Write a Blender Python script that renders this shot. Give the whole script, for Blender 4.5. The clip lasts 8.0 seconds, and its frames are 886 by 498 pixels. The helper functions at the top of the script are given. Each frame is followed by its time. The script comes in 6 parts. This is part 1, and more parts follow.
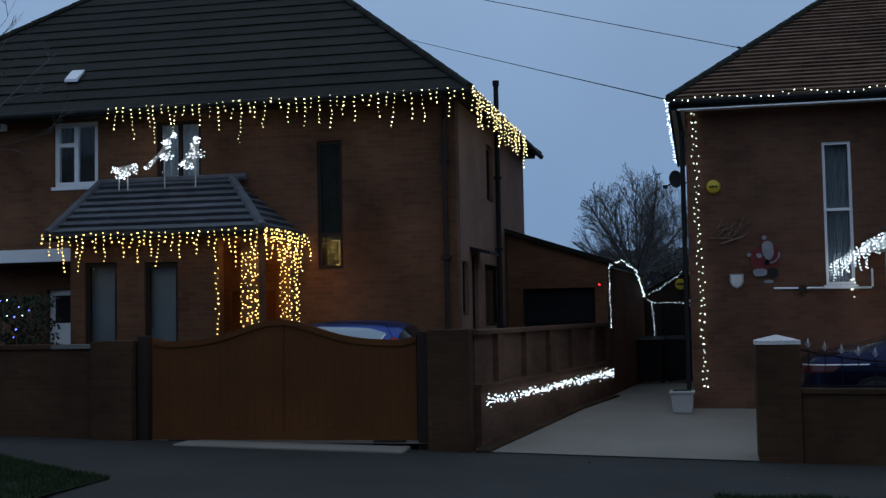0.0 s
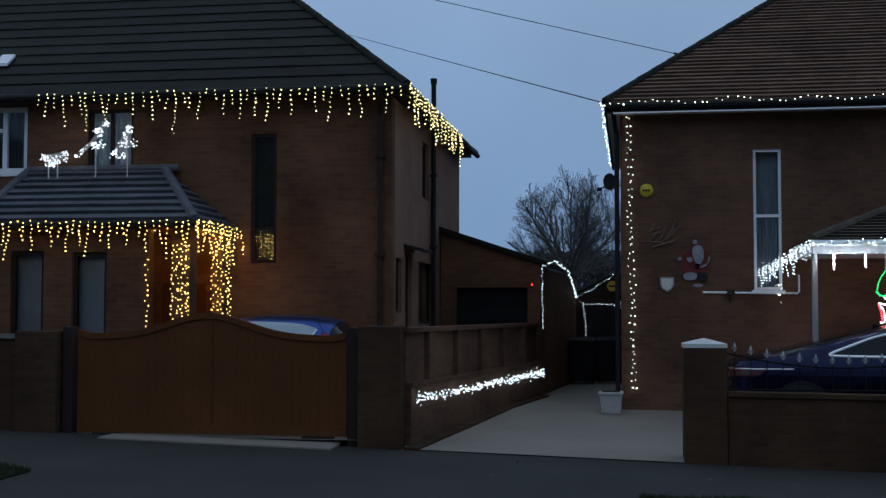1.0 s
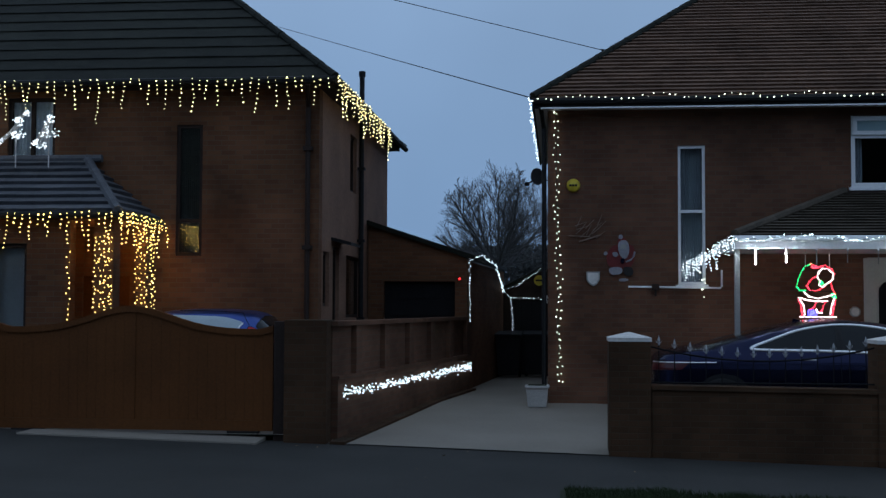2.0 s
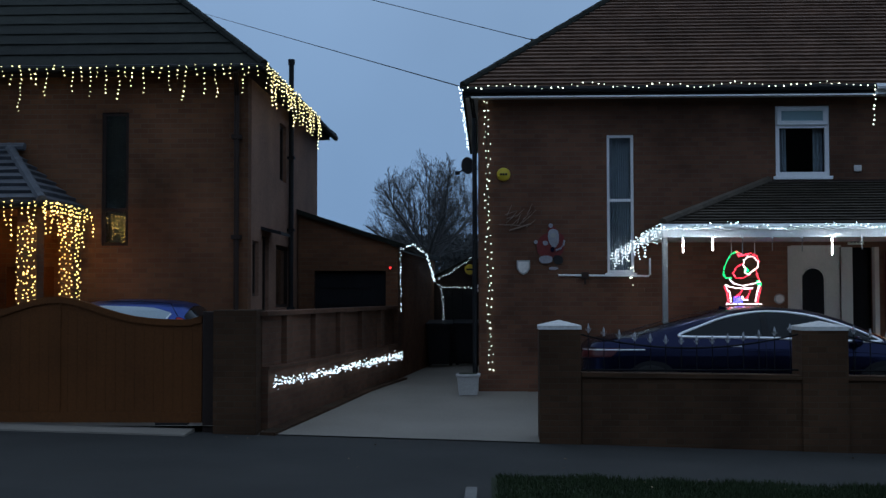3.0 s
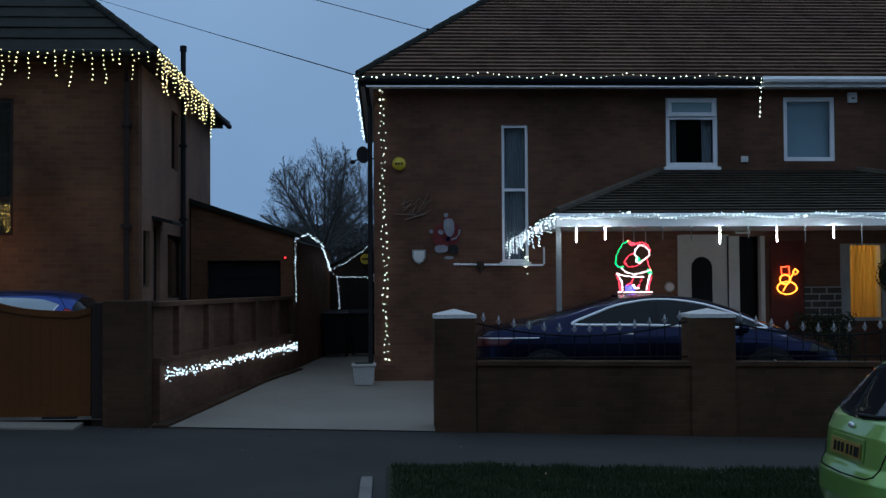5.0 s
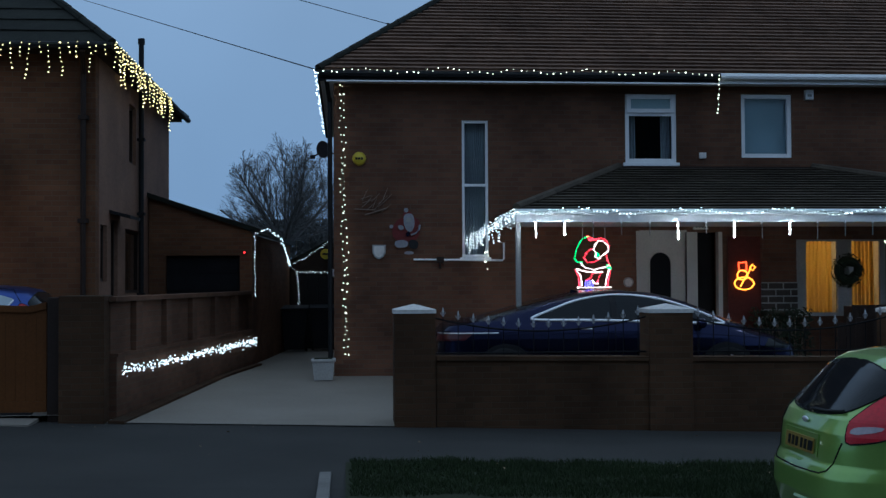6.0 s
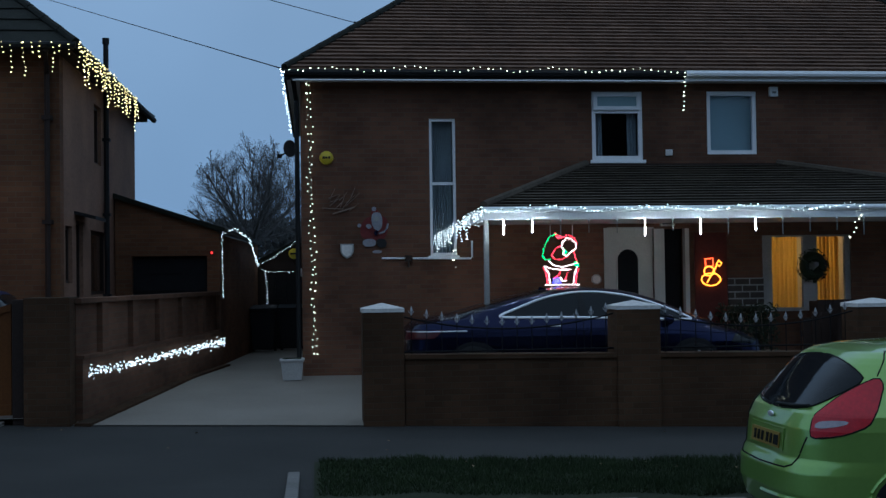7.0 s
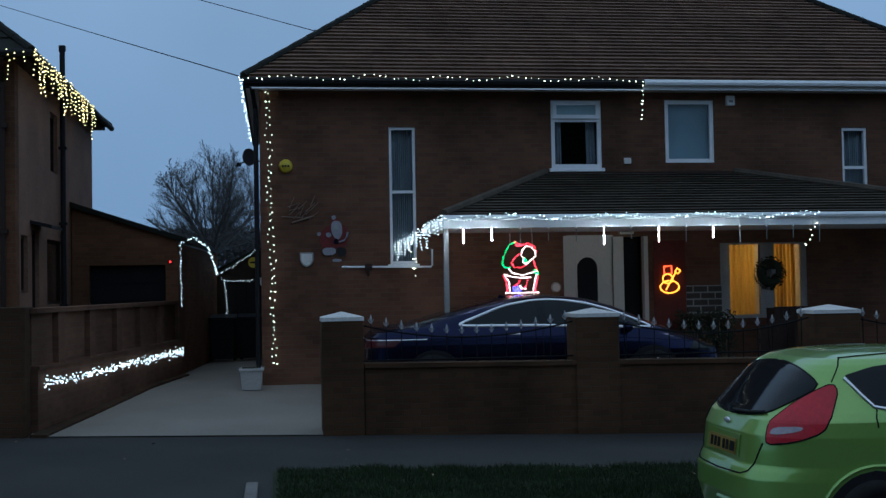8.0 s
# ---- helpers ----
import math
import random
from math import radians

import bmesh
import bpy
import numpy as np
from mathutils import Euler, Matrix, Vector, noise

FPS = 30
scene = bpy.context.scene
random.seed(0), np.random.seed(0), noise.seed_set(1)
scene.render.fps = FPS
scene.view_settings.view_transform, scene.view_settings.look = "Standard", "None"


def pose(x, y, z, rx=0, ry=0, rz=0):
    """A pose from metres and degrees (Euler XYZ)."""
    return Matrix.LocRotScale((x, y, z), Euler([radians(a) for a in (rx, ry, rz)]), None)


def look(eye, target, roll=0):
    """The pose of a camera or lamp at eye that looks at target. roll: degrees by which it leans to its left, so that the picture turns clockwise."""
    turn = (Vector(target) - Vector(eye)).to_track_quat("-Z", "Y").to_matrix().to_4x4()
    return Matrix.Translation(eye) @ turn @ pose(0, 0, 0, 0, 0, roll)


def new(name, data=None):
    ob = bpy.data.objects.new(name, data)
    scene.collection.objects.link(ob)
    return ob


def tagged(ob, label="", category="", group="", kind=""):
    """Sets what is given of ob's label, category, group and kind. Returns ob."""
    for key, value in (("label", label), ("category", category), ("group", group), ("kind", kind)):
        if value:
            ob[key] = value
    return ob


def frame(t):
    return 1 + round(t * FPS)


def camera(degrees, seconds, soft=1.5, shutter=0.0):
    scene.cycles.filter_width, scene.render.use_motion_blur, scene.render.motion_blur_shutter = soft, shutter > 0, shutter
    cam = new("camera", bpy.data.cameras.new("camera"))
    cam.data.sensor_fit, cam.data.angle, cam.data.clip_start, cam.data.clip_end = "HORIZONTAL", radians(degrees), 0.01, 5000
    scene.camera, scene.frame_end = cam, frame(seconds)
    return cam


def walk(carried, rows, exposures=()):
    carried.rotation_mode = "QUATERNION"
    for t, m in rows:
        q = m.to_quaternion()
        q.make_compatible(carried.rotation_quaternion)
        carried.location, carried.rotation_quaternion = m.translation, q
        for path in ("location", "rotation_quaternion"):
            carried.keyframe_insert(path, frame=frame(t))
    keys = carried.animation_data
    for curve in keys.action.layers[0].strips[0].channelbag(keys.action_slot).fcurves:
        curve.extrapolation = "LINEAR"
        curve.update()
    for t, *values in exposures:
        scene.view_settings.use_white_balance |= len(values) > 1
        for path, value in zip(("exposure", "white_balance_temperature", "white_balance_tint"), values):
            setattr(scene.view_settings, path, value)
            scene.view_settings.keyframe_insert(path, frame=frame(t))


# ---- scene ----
cam = camera(40.8, 8.0, soft=1.4)
PATH = [
    (0, (-0.037, -0.338, 1.776), (-0.456, 1.614, 1.885), -1.1),
    (0.5, (-0.024, -0.327, 1.776), (-0.389, 1.637, 1.889), -0.4),
    (1, (-0.015, -0.315, 1.775), (-0.328, 1.658, 1.879), 0.1),
    (1.5, (-0.011, -0.304, 1.773), (-0.265, 1.677, 1.874), 0.2),
    (3, (-0.017, -0.271, 1.763), (-0.094, 1.726, 1.84), -0.1),
    (3.5, (-0.016, -0.262, 1.761), (-0.039, 1.736, 1.835), -0.5),
    (4, (-0.013, -0.256, 1.759), (0.016, 1.743, 1.829), -0.6),
    (4.5, (-0.011, -0.25, 1.758), (0.053, 1.747, 1.823), -0.5),
    (6, (0.012, -0.246, 1.755), (0.174, 1.747, 1.806), -0.3),
    (6.5, (0.021, -0.244, 1.754), (0.21, 1.746, 1.804), -0.5),
    (7, (0.033, -0.244, 1.754), (0.246, 1.744, 1.802), -0.8),
    (7.5, (0.047, -0.243, 1.754), (0.291, 1.741, 1.809), -1.0),
    (8, (0.061, -0.242, 1.754), (0.338, 1.738, 1.815), -1.0),
]
walk(cam, [(t, look(eye, target, roll)) for t, eye, target, roll in PATH], [(0, 0.0, 6550, 9), (4, 0.0, 6230, 6), (8, 0.0, 6150, 3)])

# ---- world and light ----
world = bpy.data.worlds.new("dusk")
scene.world = world
world.use_nodes = True
wn, wl = world.node_tree.nodes, world.node_tree.links
wn.clear()
w_out = wn.new("ShaderNodeOutputWorld")
w_bg = wn.new("ShaderNodeBackground")
w_sky = wn.new("ShaderNodeTexSky")
w_sky.sky_type, w_sky.sun_disc = "NISHITA", False
w_sky.sun_elevation, w_sky.sun_rotation = radians(3), radians(200)
w_sky.dust_density, w_sky.ozone_density = 2.0, 3.0
w_scale = wn.new("ShaderNodeMix")
w_scale.data_type, w_scale.blend_type = "RGBA", "MIX"
w_scale.inputs["Factor"].default_value = 0.99
w_dir, w_sep, w_up, w_grad = wn.new("ShaderNodeTexCoord"), wn.new("ShaderNodeSeparateXYZ"), wn.new("ShaderNodeMapRange"), wn.new("ShaderNodeMix")
w_up.interpolation_type = "SMOOTHSTEP"
w_up.inputs["From Min"].default_value, w_up.inputs["From Max"].default_value = 0.0, 0.75
w_grad.data_type = "RGBA"
w_grad.inputs["A"].default_value, w_grad.inputs["B"].default_value = (2.0, 3.25, 5.35, 1), (3.5, 4.65, 6.5, 1)
wl.new(w_dir.outputs["Generated"], w_sep.inputs[0])
wl.new(w_sep.outputs["Z"], w_up.inputs["Value"])
wl.new(w_up.outputs["Result"], w_grad.inputs["Factor"])
wl.new(w_grad.outputs["Result"], w_scale.inputs["B"])
w_noise = wn.new("ShaderNodeTexNoise")
w_noise.inputs["Scale"].default_value, w_noise.inputs["Detail"].default_value = 2.2, 4
w_ramp = wn.new("ShaderNodeMapRange")
w_ramp.inputs["To Min"].default_value, w_ramp.inputs["To Max"].default_value = 0.078, 0.130
wl.new(w_sky.outputs[0], w_scale.inputs["A"])
wl.new(w_scale.outputs["Result"], w_bg.inputs["Color"])
wl.new(w_noise.outputs["Fac"], w_ramp.inputs["Value"])
wl.new(w_ramp.outputs["Result"], w_bg.inputs["Strength"])
wl.new(w_bg.outputs[0], w_out.inputs[0])

sun = new("sun", bpy.data.lights.new("sun", "SUN"))
sun.data.energy, sun.data.angle, sun.data.color = 0.03, radians(40), (1.0, 0.9, 0.85)
sun.matrix_world = look((0, -30, 25), (0, 15, 0))


# ---- materials ----
def material(name, colour, rough=0.7, metal=0.0, vary=0.25, scale=3.0, fine=40.0, bump=0.15, emit=None, strength=0.0, coat=0.0, stripes=None):
    """A surface with broad stains and fine grain; stripes: (axis, period, depth) of low ribs."""
    m = bpy.data.materials.new(name)
    m.use_nodes = True
    n, l = m.node_tree.nodes, m.node_tree.links
    b = n["Principled BSDF"]
    b.inputs["Roughness"].default_value, b.inputs["Metallic"].default_value = rough, metal
    b.inputs["Specular IOR Level"].default_value = 0.2 if rough > 0.55 else 0.5
    b.inputs["Coat Weight"].default_value = coat
    tc = n.new("ShaderNodeTexCoord")
    big, small = n.new("ShaderNodeTexNoise"), n.new("ShaderNodeTexNoise")
    for node, s, d in ((big, scale, 5), (small, fine, 3)):
        node.inputs["Scale"].default_value, node.inputs["Detail"].default_value = s, d
        l.new(tc.outputs["Object"], node.inputs["Vector"])
    add = n.new("ShaderNodeMath")
    add.operation = "ADD"
    l.new(big.outputs["Fac"], add.inputs[0]), l.new(small.outputs["Fac"], add.inputs[1])
    ran = n.new("ShaderNodeMapRange")
    ran.inputs["From Min"].default_value, ran.inputs["From Max"].default_value = 0.6, 1.4
    ran.inputs["To Min"].default_value, ran.inputs["To Max"].default_value = 1 - vary, 1 + vary
    l.new(add.outputs[0], ran.inputs["Value"])
    mul = n.new("ShaderNodeVectorMath")
    mul.operation = "SCALE"
    mul.inputs[0].default_value = colour
    l.new(ran.outputs["Result"], mul.inputs["Scale"])
    l.new(mul.outputs[0], b.inputs["Base Color"])
    if bump:
        bp = n.new("ShaderNodeBump")
        bp.inputs["Strength"].default_value, bp.inputs["Distance"].default_value = bump, 0.01
        l.new(small.outputs["Fac"], bp.inputs["Height"])
        l.new(bp.outputs[0], b.inputs["Normal"])
    if emit:
        b.inputs["Emission Color"].default_value, b.inputs["Emission Strength"].default_value = (*emit, 1), strength
    return m


def brick_material(name, a, b2, mortar, rough=0.85, length=0.225, height=0.075):
    """Bricks in stretcher bond at true size, with joints, soot and per-brick tone."""
    m = bpy.data.materials.new(name)
    m.use_nodes = True
    n, l = m.node_tree.nodes, m.node_tree.links
    b = n["Principled BSDF"]
    b.inputs["Roughness"].default_value = rough
    b.inputs["Specular IOR Level"].default_value = 0.15
    tc, sep, com = n.new("ShaderNodeTexCoord"), n.new("ShaderNodeSeparateXYZ"), n.new("ShaderNodeCombineXYZ")
    add = n.new("ShaderNodeMath")
    l.new(tc.outputs["Object"], sep.inputs[0])
    l.new(sep.outputs["X"], add.inputs[0]), l.new(sep.outputs["Y"], add.inputs[1])
    l.new(add.outputs[0], com.inputs["X"]), l.new(sep.outputs["Z"], com.inputs["Y"])
    br = n.new("ShaderNodeTexBrick")
    br.inputs["Scale"].default_value = 1.0
    br.inputs["Brick Width"].default_value, br.inputs["Row Height"].default_value = length, height
    br.inputs["Mortar Size"].default_value, br.inputs["Mortar Smooth"].default_value = 0.006, 0.3
    br.inputs["Color1"].default_value, br.inputs["Color2"].default_value, br.inputs["Mortar"].default_value = (*a, 1), (*b2, 1), (*mortar, 1)
    l.new(com.outputs[0], br.inputs["Vector"])
    soot = n.new("ShaderNodeTexNoise")
    soot.inputs["Scale"].default_value, soot.inputs["Detail"].default_value = 0.9, 6
    l.new(tc.outputs["Object"], soot.inputs["Vector"])
    ran = n.new("ShaderNodeMapRange")
    ran.inputs["From Min"].default_value, ran.inputs["From Max"].default_value = 0.3, 0.7
    ran.inputs["To Min"].default_value, ran.inputs["To Max"].default_value = 0.6, 1.35
    l.new(soot.outputs["Fac"], ran.inputs["Value"])
    mul = n.new("ShaderNodeVectorMath")
    mul.operation = "SCALE"
    l.new(br.outputs["Color"], mul.inputs[0]), l.new(ran.outputs["Result"], mul.inputs["Scale"])
    l.new(mul.outputs[0], b.inputs["Base Color"])
    fine = n.new("ShaderNodeTexNoise")
    fine.inputs["Scale"].default_value = 60
    l.new(tc.outputs["Object"], fine.inputs["Vector"])
    hgt = n.new("ShaderNodeMath")
    hgt.operation = "MULTIPLY_ADD"
    hgt.inputs[1].default_value = -1.0
    l.new(br.outputs["Fac"], hgt.inputs[0]), l.new(fine.outputs["Fac"], hgt.inputs[2])
    bp = n.new("ShaderNodeBump")
    bp.inputs["Strength"].default_value, bp.inputs["Distance"].default_value = 0.5, 0.008
    l.new(hgt.outputs[0], bp.inputs["Height"]), l.new(bp.outputs[0], b.inputs["Normal"])
    return m


def glass_material(name, tint=(0.9, 0.95, 1.0), ior=1.27):
    m = bpy.data.materials.new(name)
    m.use_nodes = True
    b = m.node_tree.nodes["Principled BSDF"]
    b.inputs["Base Color"].default_value = (*tint, 1)
    b.inputs["Transmission Weight"].default_value, b.inputs["Roughness"].default_value, b.inputs["IOR"].default_value = 1.0, 0.02, ior
    return m


def tile_material(name, colour, vary=0.3):
    m = material(name, colour, 0.8, vary=vary, scale=1.2, fine=30, bump=0.3)
    n, l = m.node_tree.nodes, m.node_tree.links
    # tile-by-tile tone along each course
    tc = n.new("ShaderNodeTexCoord")
    vor = n.new("ShaderNodeTexVoronoi")
    vor.inputs["Scale"].default_value = 5.0
    l.new(tc.outputs["Object"], vor.inputs["Vector"])
    ran = n.new("ShaderNodeMapRange")
    ran.inputs["To Min"].default_value, ran.inputs["To Max"].default_value = 0.84, 1.16
    sep = n.new("ShaderNodeSeparateColor")
    l.new(vor.outputs["Color"], sep.inputs[0]), l.new(sep.outputs[0], ran.inputs["Value"])
    mul = n.new("ShaderNodeVectorMath")
    mul.operation = "SCALE"
    b = n["Principled BSDF"]
    l.new(b.inputs["Base Color"].links[0].from_socket, mul.inputs[0]), l.new(ran.outputs["Result"], mul.inputs["Scale"])
    info, row, mul2 = n.new("ShaderNodeObjectInfo"), n.new("ShaderNodeMapRange"), n.new("ShaderNodeVectorMath")
    row.inputs["To Min"].default_value, row.inputs["To Max"].default_value = 0.82, 1.18
    mul2.operation = "SCALE"
    l.new(info.outputs["Random"], row.inputs["Value"]), l.new(mul.outputs[0], mul2.inputs[0]), l.new(row.outputs["Result"], mul2.inputs["Scale"])
    l.new(mul2.outputs[0], b.inputs["Base Color"])
    return m


def bulb_material(name, colour, strength, spread=0.0):
    """A glowing bulb; spread: how unevenly the bulbs of one string burn."""
    m = material(name, colour, 0.4, vary=0.0, bump=0, emit=colour, strength=strength)
    if spread:
        n, l = m.node_tree.nodes, m.node_tree.links
        geo, ran = n.new("ShaderNodeNewGeometry"), n.new("ShaderNodeMapRange")
        ran.inputs["To Min"].default_value, ran.inputs["To Max"].default_value = strength * (1 - spread), strength * (1 + spread)
        l.new(geo.outputs["Random Per Island"], ran.inputs["Value"])
        l.new(ran.outputs["Result"], n["Principled BSDF"].inputs["Emission Strength"])
    return m


M_BRICK = brick_material("red_brick", (0.142, 0.068, 0.041), (0.108, 0.052, 0.033), (0.11, 0.074, 0.052))
M_BRICK_L = brick_material("orange_brick", (0.165, 0.076, 0.038), (0.125, 0.056, 0.03), (0.13, 0.083, 0.052))
M_BRICK_W = brick_material("boundary_brick", (0.07, 0.036, 0.019), (0.052, 0.027, 0.014), (0.056, 0.038, 0.023))
M_PANEL = brick_material("drive_wall_brick", (0.135, 0.068, 0.042), (0.1, 0.052, 0.033), (0.105, 0.073, 0.051))
M_TILE_L = tile_material("dark_slate_tile", (0.0155, 0.0165, 0.012))
M_TILE_P = tile_material("grey_porch_tile", (0.092, 0.095, 0.105), 0.2)
M_TILE_RP = tile_material("mossy_porch_tile", (0.06, 0.048, 0.036))
M_TILE_R = tile_material("brown_plain_tile", (0.155, 0.092, 0.063))
M_BLACK = material("black_paint", (0.016, 0.016, 0.017), 0.65)
# near-black colour standing in for shade in rooms, doorways and wheel arches
M_DARK = material("shade_black", (0.015, 0.015, 0.017), 0.9)
M_PVC = material("white_upvc", (0.84, 0.85, 0.86), 0.35, vary=0.08, bump=0.03)
M_BROWNFRAME = material("dark_brown_frame", (0.03, 0.019, 0.015), 0.65)
M_GLASS = glass_material("window_glass")
M_GLASS_D = glass_material("double_glazed_pane", (0.8, 0.85, 0.85), 1.85)
M_STRIPED = material("pale_striped_curtain", (0.45, 0.5, 0.52), 0.9, vary=0.2, fine=15)
M_NET = material("net_curtain", (0.24, 0.28, 0.30), 0.9, vary=0.15, fine=15)
# colour of the blind, and of the sky reflection painted on the top sash
M_BLIND_SKY = material("blind_and_sky_reflection", (0.3, 0.42, 0.45), 0.9, vary=0.06)
M_DARKNET = material("dark_net_curtain", (0.06, 0.065, 0.06), 0.9, vary=0.3, fine=15)
M_FROST = material("frosted_glass", (0.2, 0.22, 0.22), 0.45, vary=0.15)
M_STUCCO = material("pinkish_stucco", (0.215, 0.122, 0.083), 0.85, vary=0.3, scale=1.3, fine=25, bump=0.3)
M_ASPHALT = material("asphalt", (0.037, 0.036, 0.033), 0.85, vary=0.3, scale=0.7, fine=90, bump=0.4)
M_CONCRETE = material("drive_concrete", (0.245, 0.215, 0.18), 0.85, vary=0.22, scale=0.6, fine=50, bump=0.25)
M_KERB = material("kerb_stone", (0.16, 0.152, 0.14), 0.85, vary=0.3)
M_SOIL = material("grass_soil", (0.022, 0.028, 0.013), 0.95, vary=0.4, bump=0.5)
M_GRASS = material("grass_blade", (0.022, 0.036, 0.012), 0.8, vary=0.4)
M_STONECAP = material("white_cap_stone", (0.62, 0.6, 0.57), 0.7, vary=0.2, fine=25)
M_GATE = material("stained_gate_board", (0.105, 0.037, 0.009), 0.7, vary=0.25, scale=1.5, fine=30)
M_IRON = material("painted_iron", (0.006, 0.006, 0.007), 0.8, 0.0)
M_SILVER = material("silver_paint", (0.33, 0.33, 0.34), 0.45, 0.5)
M_WARM = bulb_material("warm_bulb", (1.0, 0.82, 0.38), 3.0, 0.7)
M_AMBER = bulb_material("amber_bulb", (1.0, 0.66, 0.2), 4.4, 0.6)
M_WARMWHITE = bulb_material("warm_white_bulb", (0.96, 1.0, 0.78), 3.6, 0.6)
M_COOL = bulb_material("cool_white_bulb", (0.78, 0.92, 1.0), 3.2, 0.7)
M_PORCH = bulb_material("bright_cool_bulb", (0.70, 0.86, 1.0), 8.0, 0.75)
M_METEOR = bulb_material("meteor_tube_glow", (0.82, 0.9, 1.0), 200.0)
M_BLUEBULB = bulb_material("blue_bulb", (0.12, 0.15, 1.0), 4.0)
M_GREYPL = material("grey_plastic", (0.28, 0.28, 0.27), 0.6)
M_WIRE = material("dark_green_wire", (0.02, 0.035, 0.02), 0.6)


# ---- building helpers ----
def bm_box(bm, x0, x1, y0, y1, z0, z1):
    v = [bm.verts.new(c) for c in ((x0, y0, z0), (x1, y0, z0), (x1, y1, z0), (x0, y1, z0), (x0, y0, z1), (x1, y0, z1), (x1, y1, z1), (x0, y1, z1))]
    for f in ((3, 2, 1, 0), (4, 5, 6, 7), (0, 1, 5, 4), (1, 2, 6, 5), (2, 3, 7, 6), (3, 0, 4, 7)):
        bm.faces.new([v[i] for i in f])
    return bm


def box(*b, bevel=0.0):
    bm = bm_box(bmesh.new(), *b)
    if bevel:
        bmesh.ops.bevel(bm, geom=bm.edges[:], offset=bevel, segments=2, affect="EDGES", profile=0.5)
    return bm


def bm_poly(bm, pts, off):
    """A slab: polygon pts, thickened by the vector off."""
    a = [bm.verts.new(p) for p in pts]
    c = [bm.verts.new(Vector(p) + Vector(off)) for p in pts]
    bm.faces.new(a), bm.faces.new(c[::-1])
    for i in range(len(a)):
        j = (i + 1) % len(a)
        bm.faces.new((a[j], a[i], c[i], c[j]))
    return bm


def slab(pts, off):
    return bm_poly(bmesh.new(), pts, off)


def bm_tube(bm, pts, radius, sides=6, end=None):
    """A tube along pts, tapering from radius to end."""
    rings = []
    pts = [Vector(p) for p in pts]
    for i, p in enumerate(pts):
        d = (pts[min(i + 1, len(pts) - 1)] - pts[max(i - 1, 0)]).normalized()
        u = d.cross(Vector((0, 0, 1)) if abs(d.z) < 0.9 else Vector((1, 0, 0))).normalized()
        w = d.cross(u)
        r = radius if end is None else radius + (end - radius) * i / max(1, len(pts) - 1)
        rings.append([bm.verts.new(p + r * (math.cos(2 * math.pi * k / sides) * u + math.sin(2 * math.pi * k / sides) * w)) for k in range(sides)])
    for a, b in zip(rings, rings[1:]):
        for k in range(sides):
            bm.faces.new((a[k], a[(k + 1) % sides], b[(k + 1) % sides], b[k]))
    if sides > 2:
        bm.faces.new(rings[0][::-1]), bm.faces.new(rings[-1])
    return bm


def tube(pts, radius, sides=8, end=None):
    return bm_tube(bmesh.new(), pts, radius, sides, end)


def bm_ring(bm, c, r, radius, axis="y", n=20, sides=6):
    loop = []
    for k in range(n + 1):
        a = 2 * math.pi * k / n
        p, q = r * math.cos(a), r * math.sin(a)
        loop.append(Vector(c) + Vector((p, 0, q) if axis == "y" else (0, p, q) if axis == "x" else (p, q, 0)))
    return bm_tube(bm, loop, radius, sides)


def mesh_of(name, bm, mat, smooth=False):
    bmesh.ops.recalc_face_normals(bm, faces=bm.faces[:])
    me = bpy.data.meshes.new(name)
    bm.to_mesh(me)
    bm.free()
    if smooth:
        for p in me.polygons:
            p.use_smooth = True
    if mat:
        me.materials.append(mat)
    return me


def thing(name, at, label, category, group="", kind=""):
    ob = new(name)
    ob.empty_display_size = 0.2
    ob.location = at
    return tagged(ob, label, category, group, kind)


def part(name, bm, mat, parent, label="", smooth=False, kind=""):
    """Links a bmesh, built in the world's metres, as one mesh under a thing or a part."""
    ob = new(name, mesh_of(name, bm, mat, smooth))
    if parent:
        ob.parent = parent
        at, p = Vector(parent.location), parent.parent
        if parent.type == "EMPTY":
            ob.matrix_parent_inverse = Matrix.Translation(-at)
    return tagged(ob, label, kind=kind)


def solid(name, bm, mat, label, category, kind="", smooth=False, group=""):
    return tagged(new(name, mesh_of(name, bm, mat, smooth)), label, category, group, kind)


def wall_cells(axis, u0, u1, z0, z1, at, thick, holes):
    """A wall along x or y, with openings (u0, u1, z0, z1) right through it."""
    bm = bmesh.new()
    us = sorted({u0, u1, *(h[0] for h in holes), *(h[1] for h in holes)})
    zs = sorted({z0, z1, *(h[2] for h in holes), *(h[3] for h in holes)})
    grid = {}
    inside = lambda i, j: 0 <= i < len(us) - 1 and 0 <= j < len(zs) - 1 and not any(h[0] < (us[i] + us[i + 1]) / 2 < h[1] and h[2] < (zs[j] + zs[j + 1]) / 2 < h[3] for h in holes)

    def vert(i, j, k):
        if (i, j, k) not in grid:
            v = at + thick * k
            grid[i, j, k] = bm.verts.new((us[i], v, zs[j]) if axis == "x" else (v, us[i], zs[j]))
        return grid[i, j, k]

    for i in range(len(us) - 1):
        for j in range(len(zs) - 1):
            if not inside(i, j):
                continue
            for k in (0, 1):
                bm.faces.new((vert(i, j, k), vert(i + 1, j, k), vert(i + 1, j + 1, k), vert(i, j + 1, k)))
            for di, dj, a, b in ((-1, 0, (i, j), (i, j + 1)), (1, 0, (i + 1, j), (i + 1, j + 1)), (0, -1, (i, j), (i + 1, j)), (0, 1, (i, j + 1), (i + 1, j + 1))):
                if not inside(i + di, j + dj):
                    bm.faces.new((vert(*a, 0), vert(*b, 0), vert(*b, 1), vert(*a, 1)))
    return bm


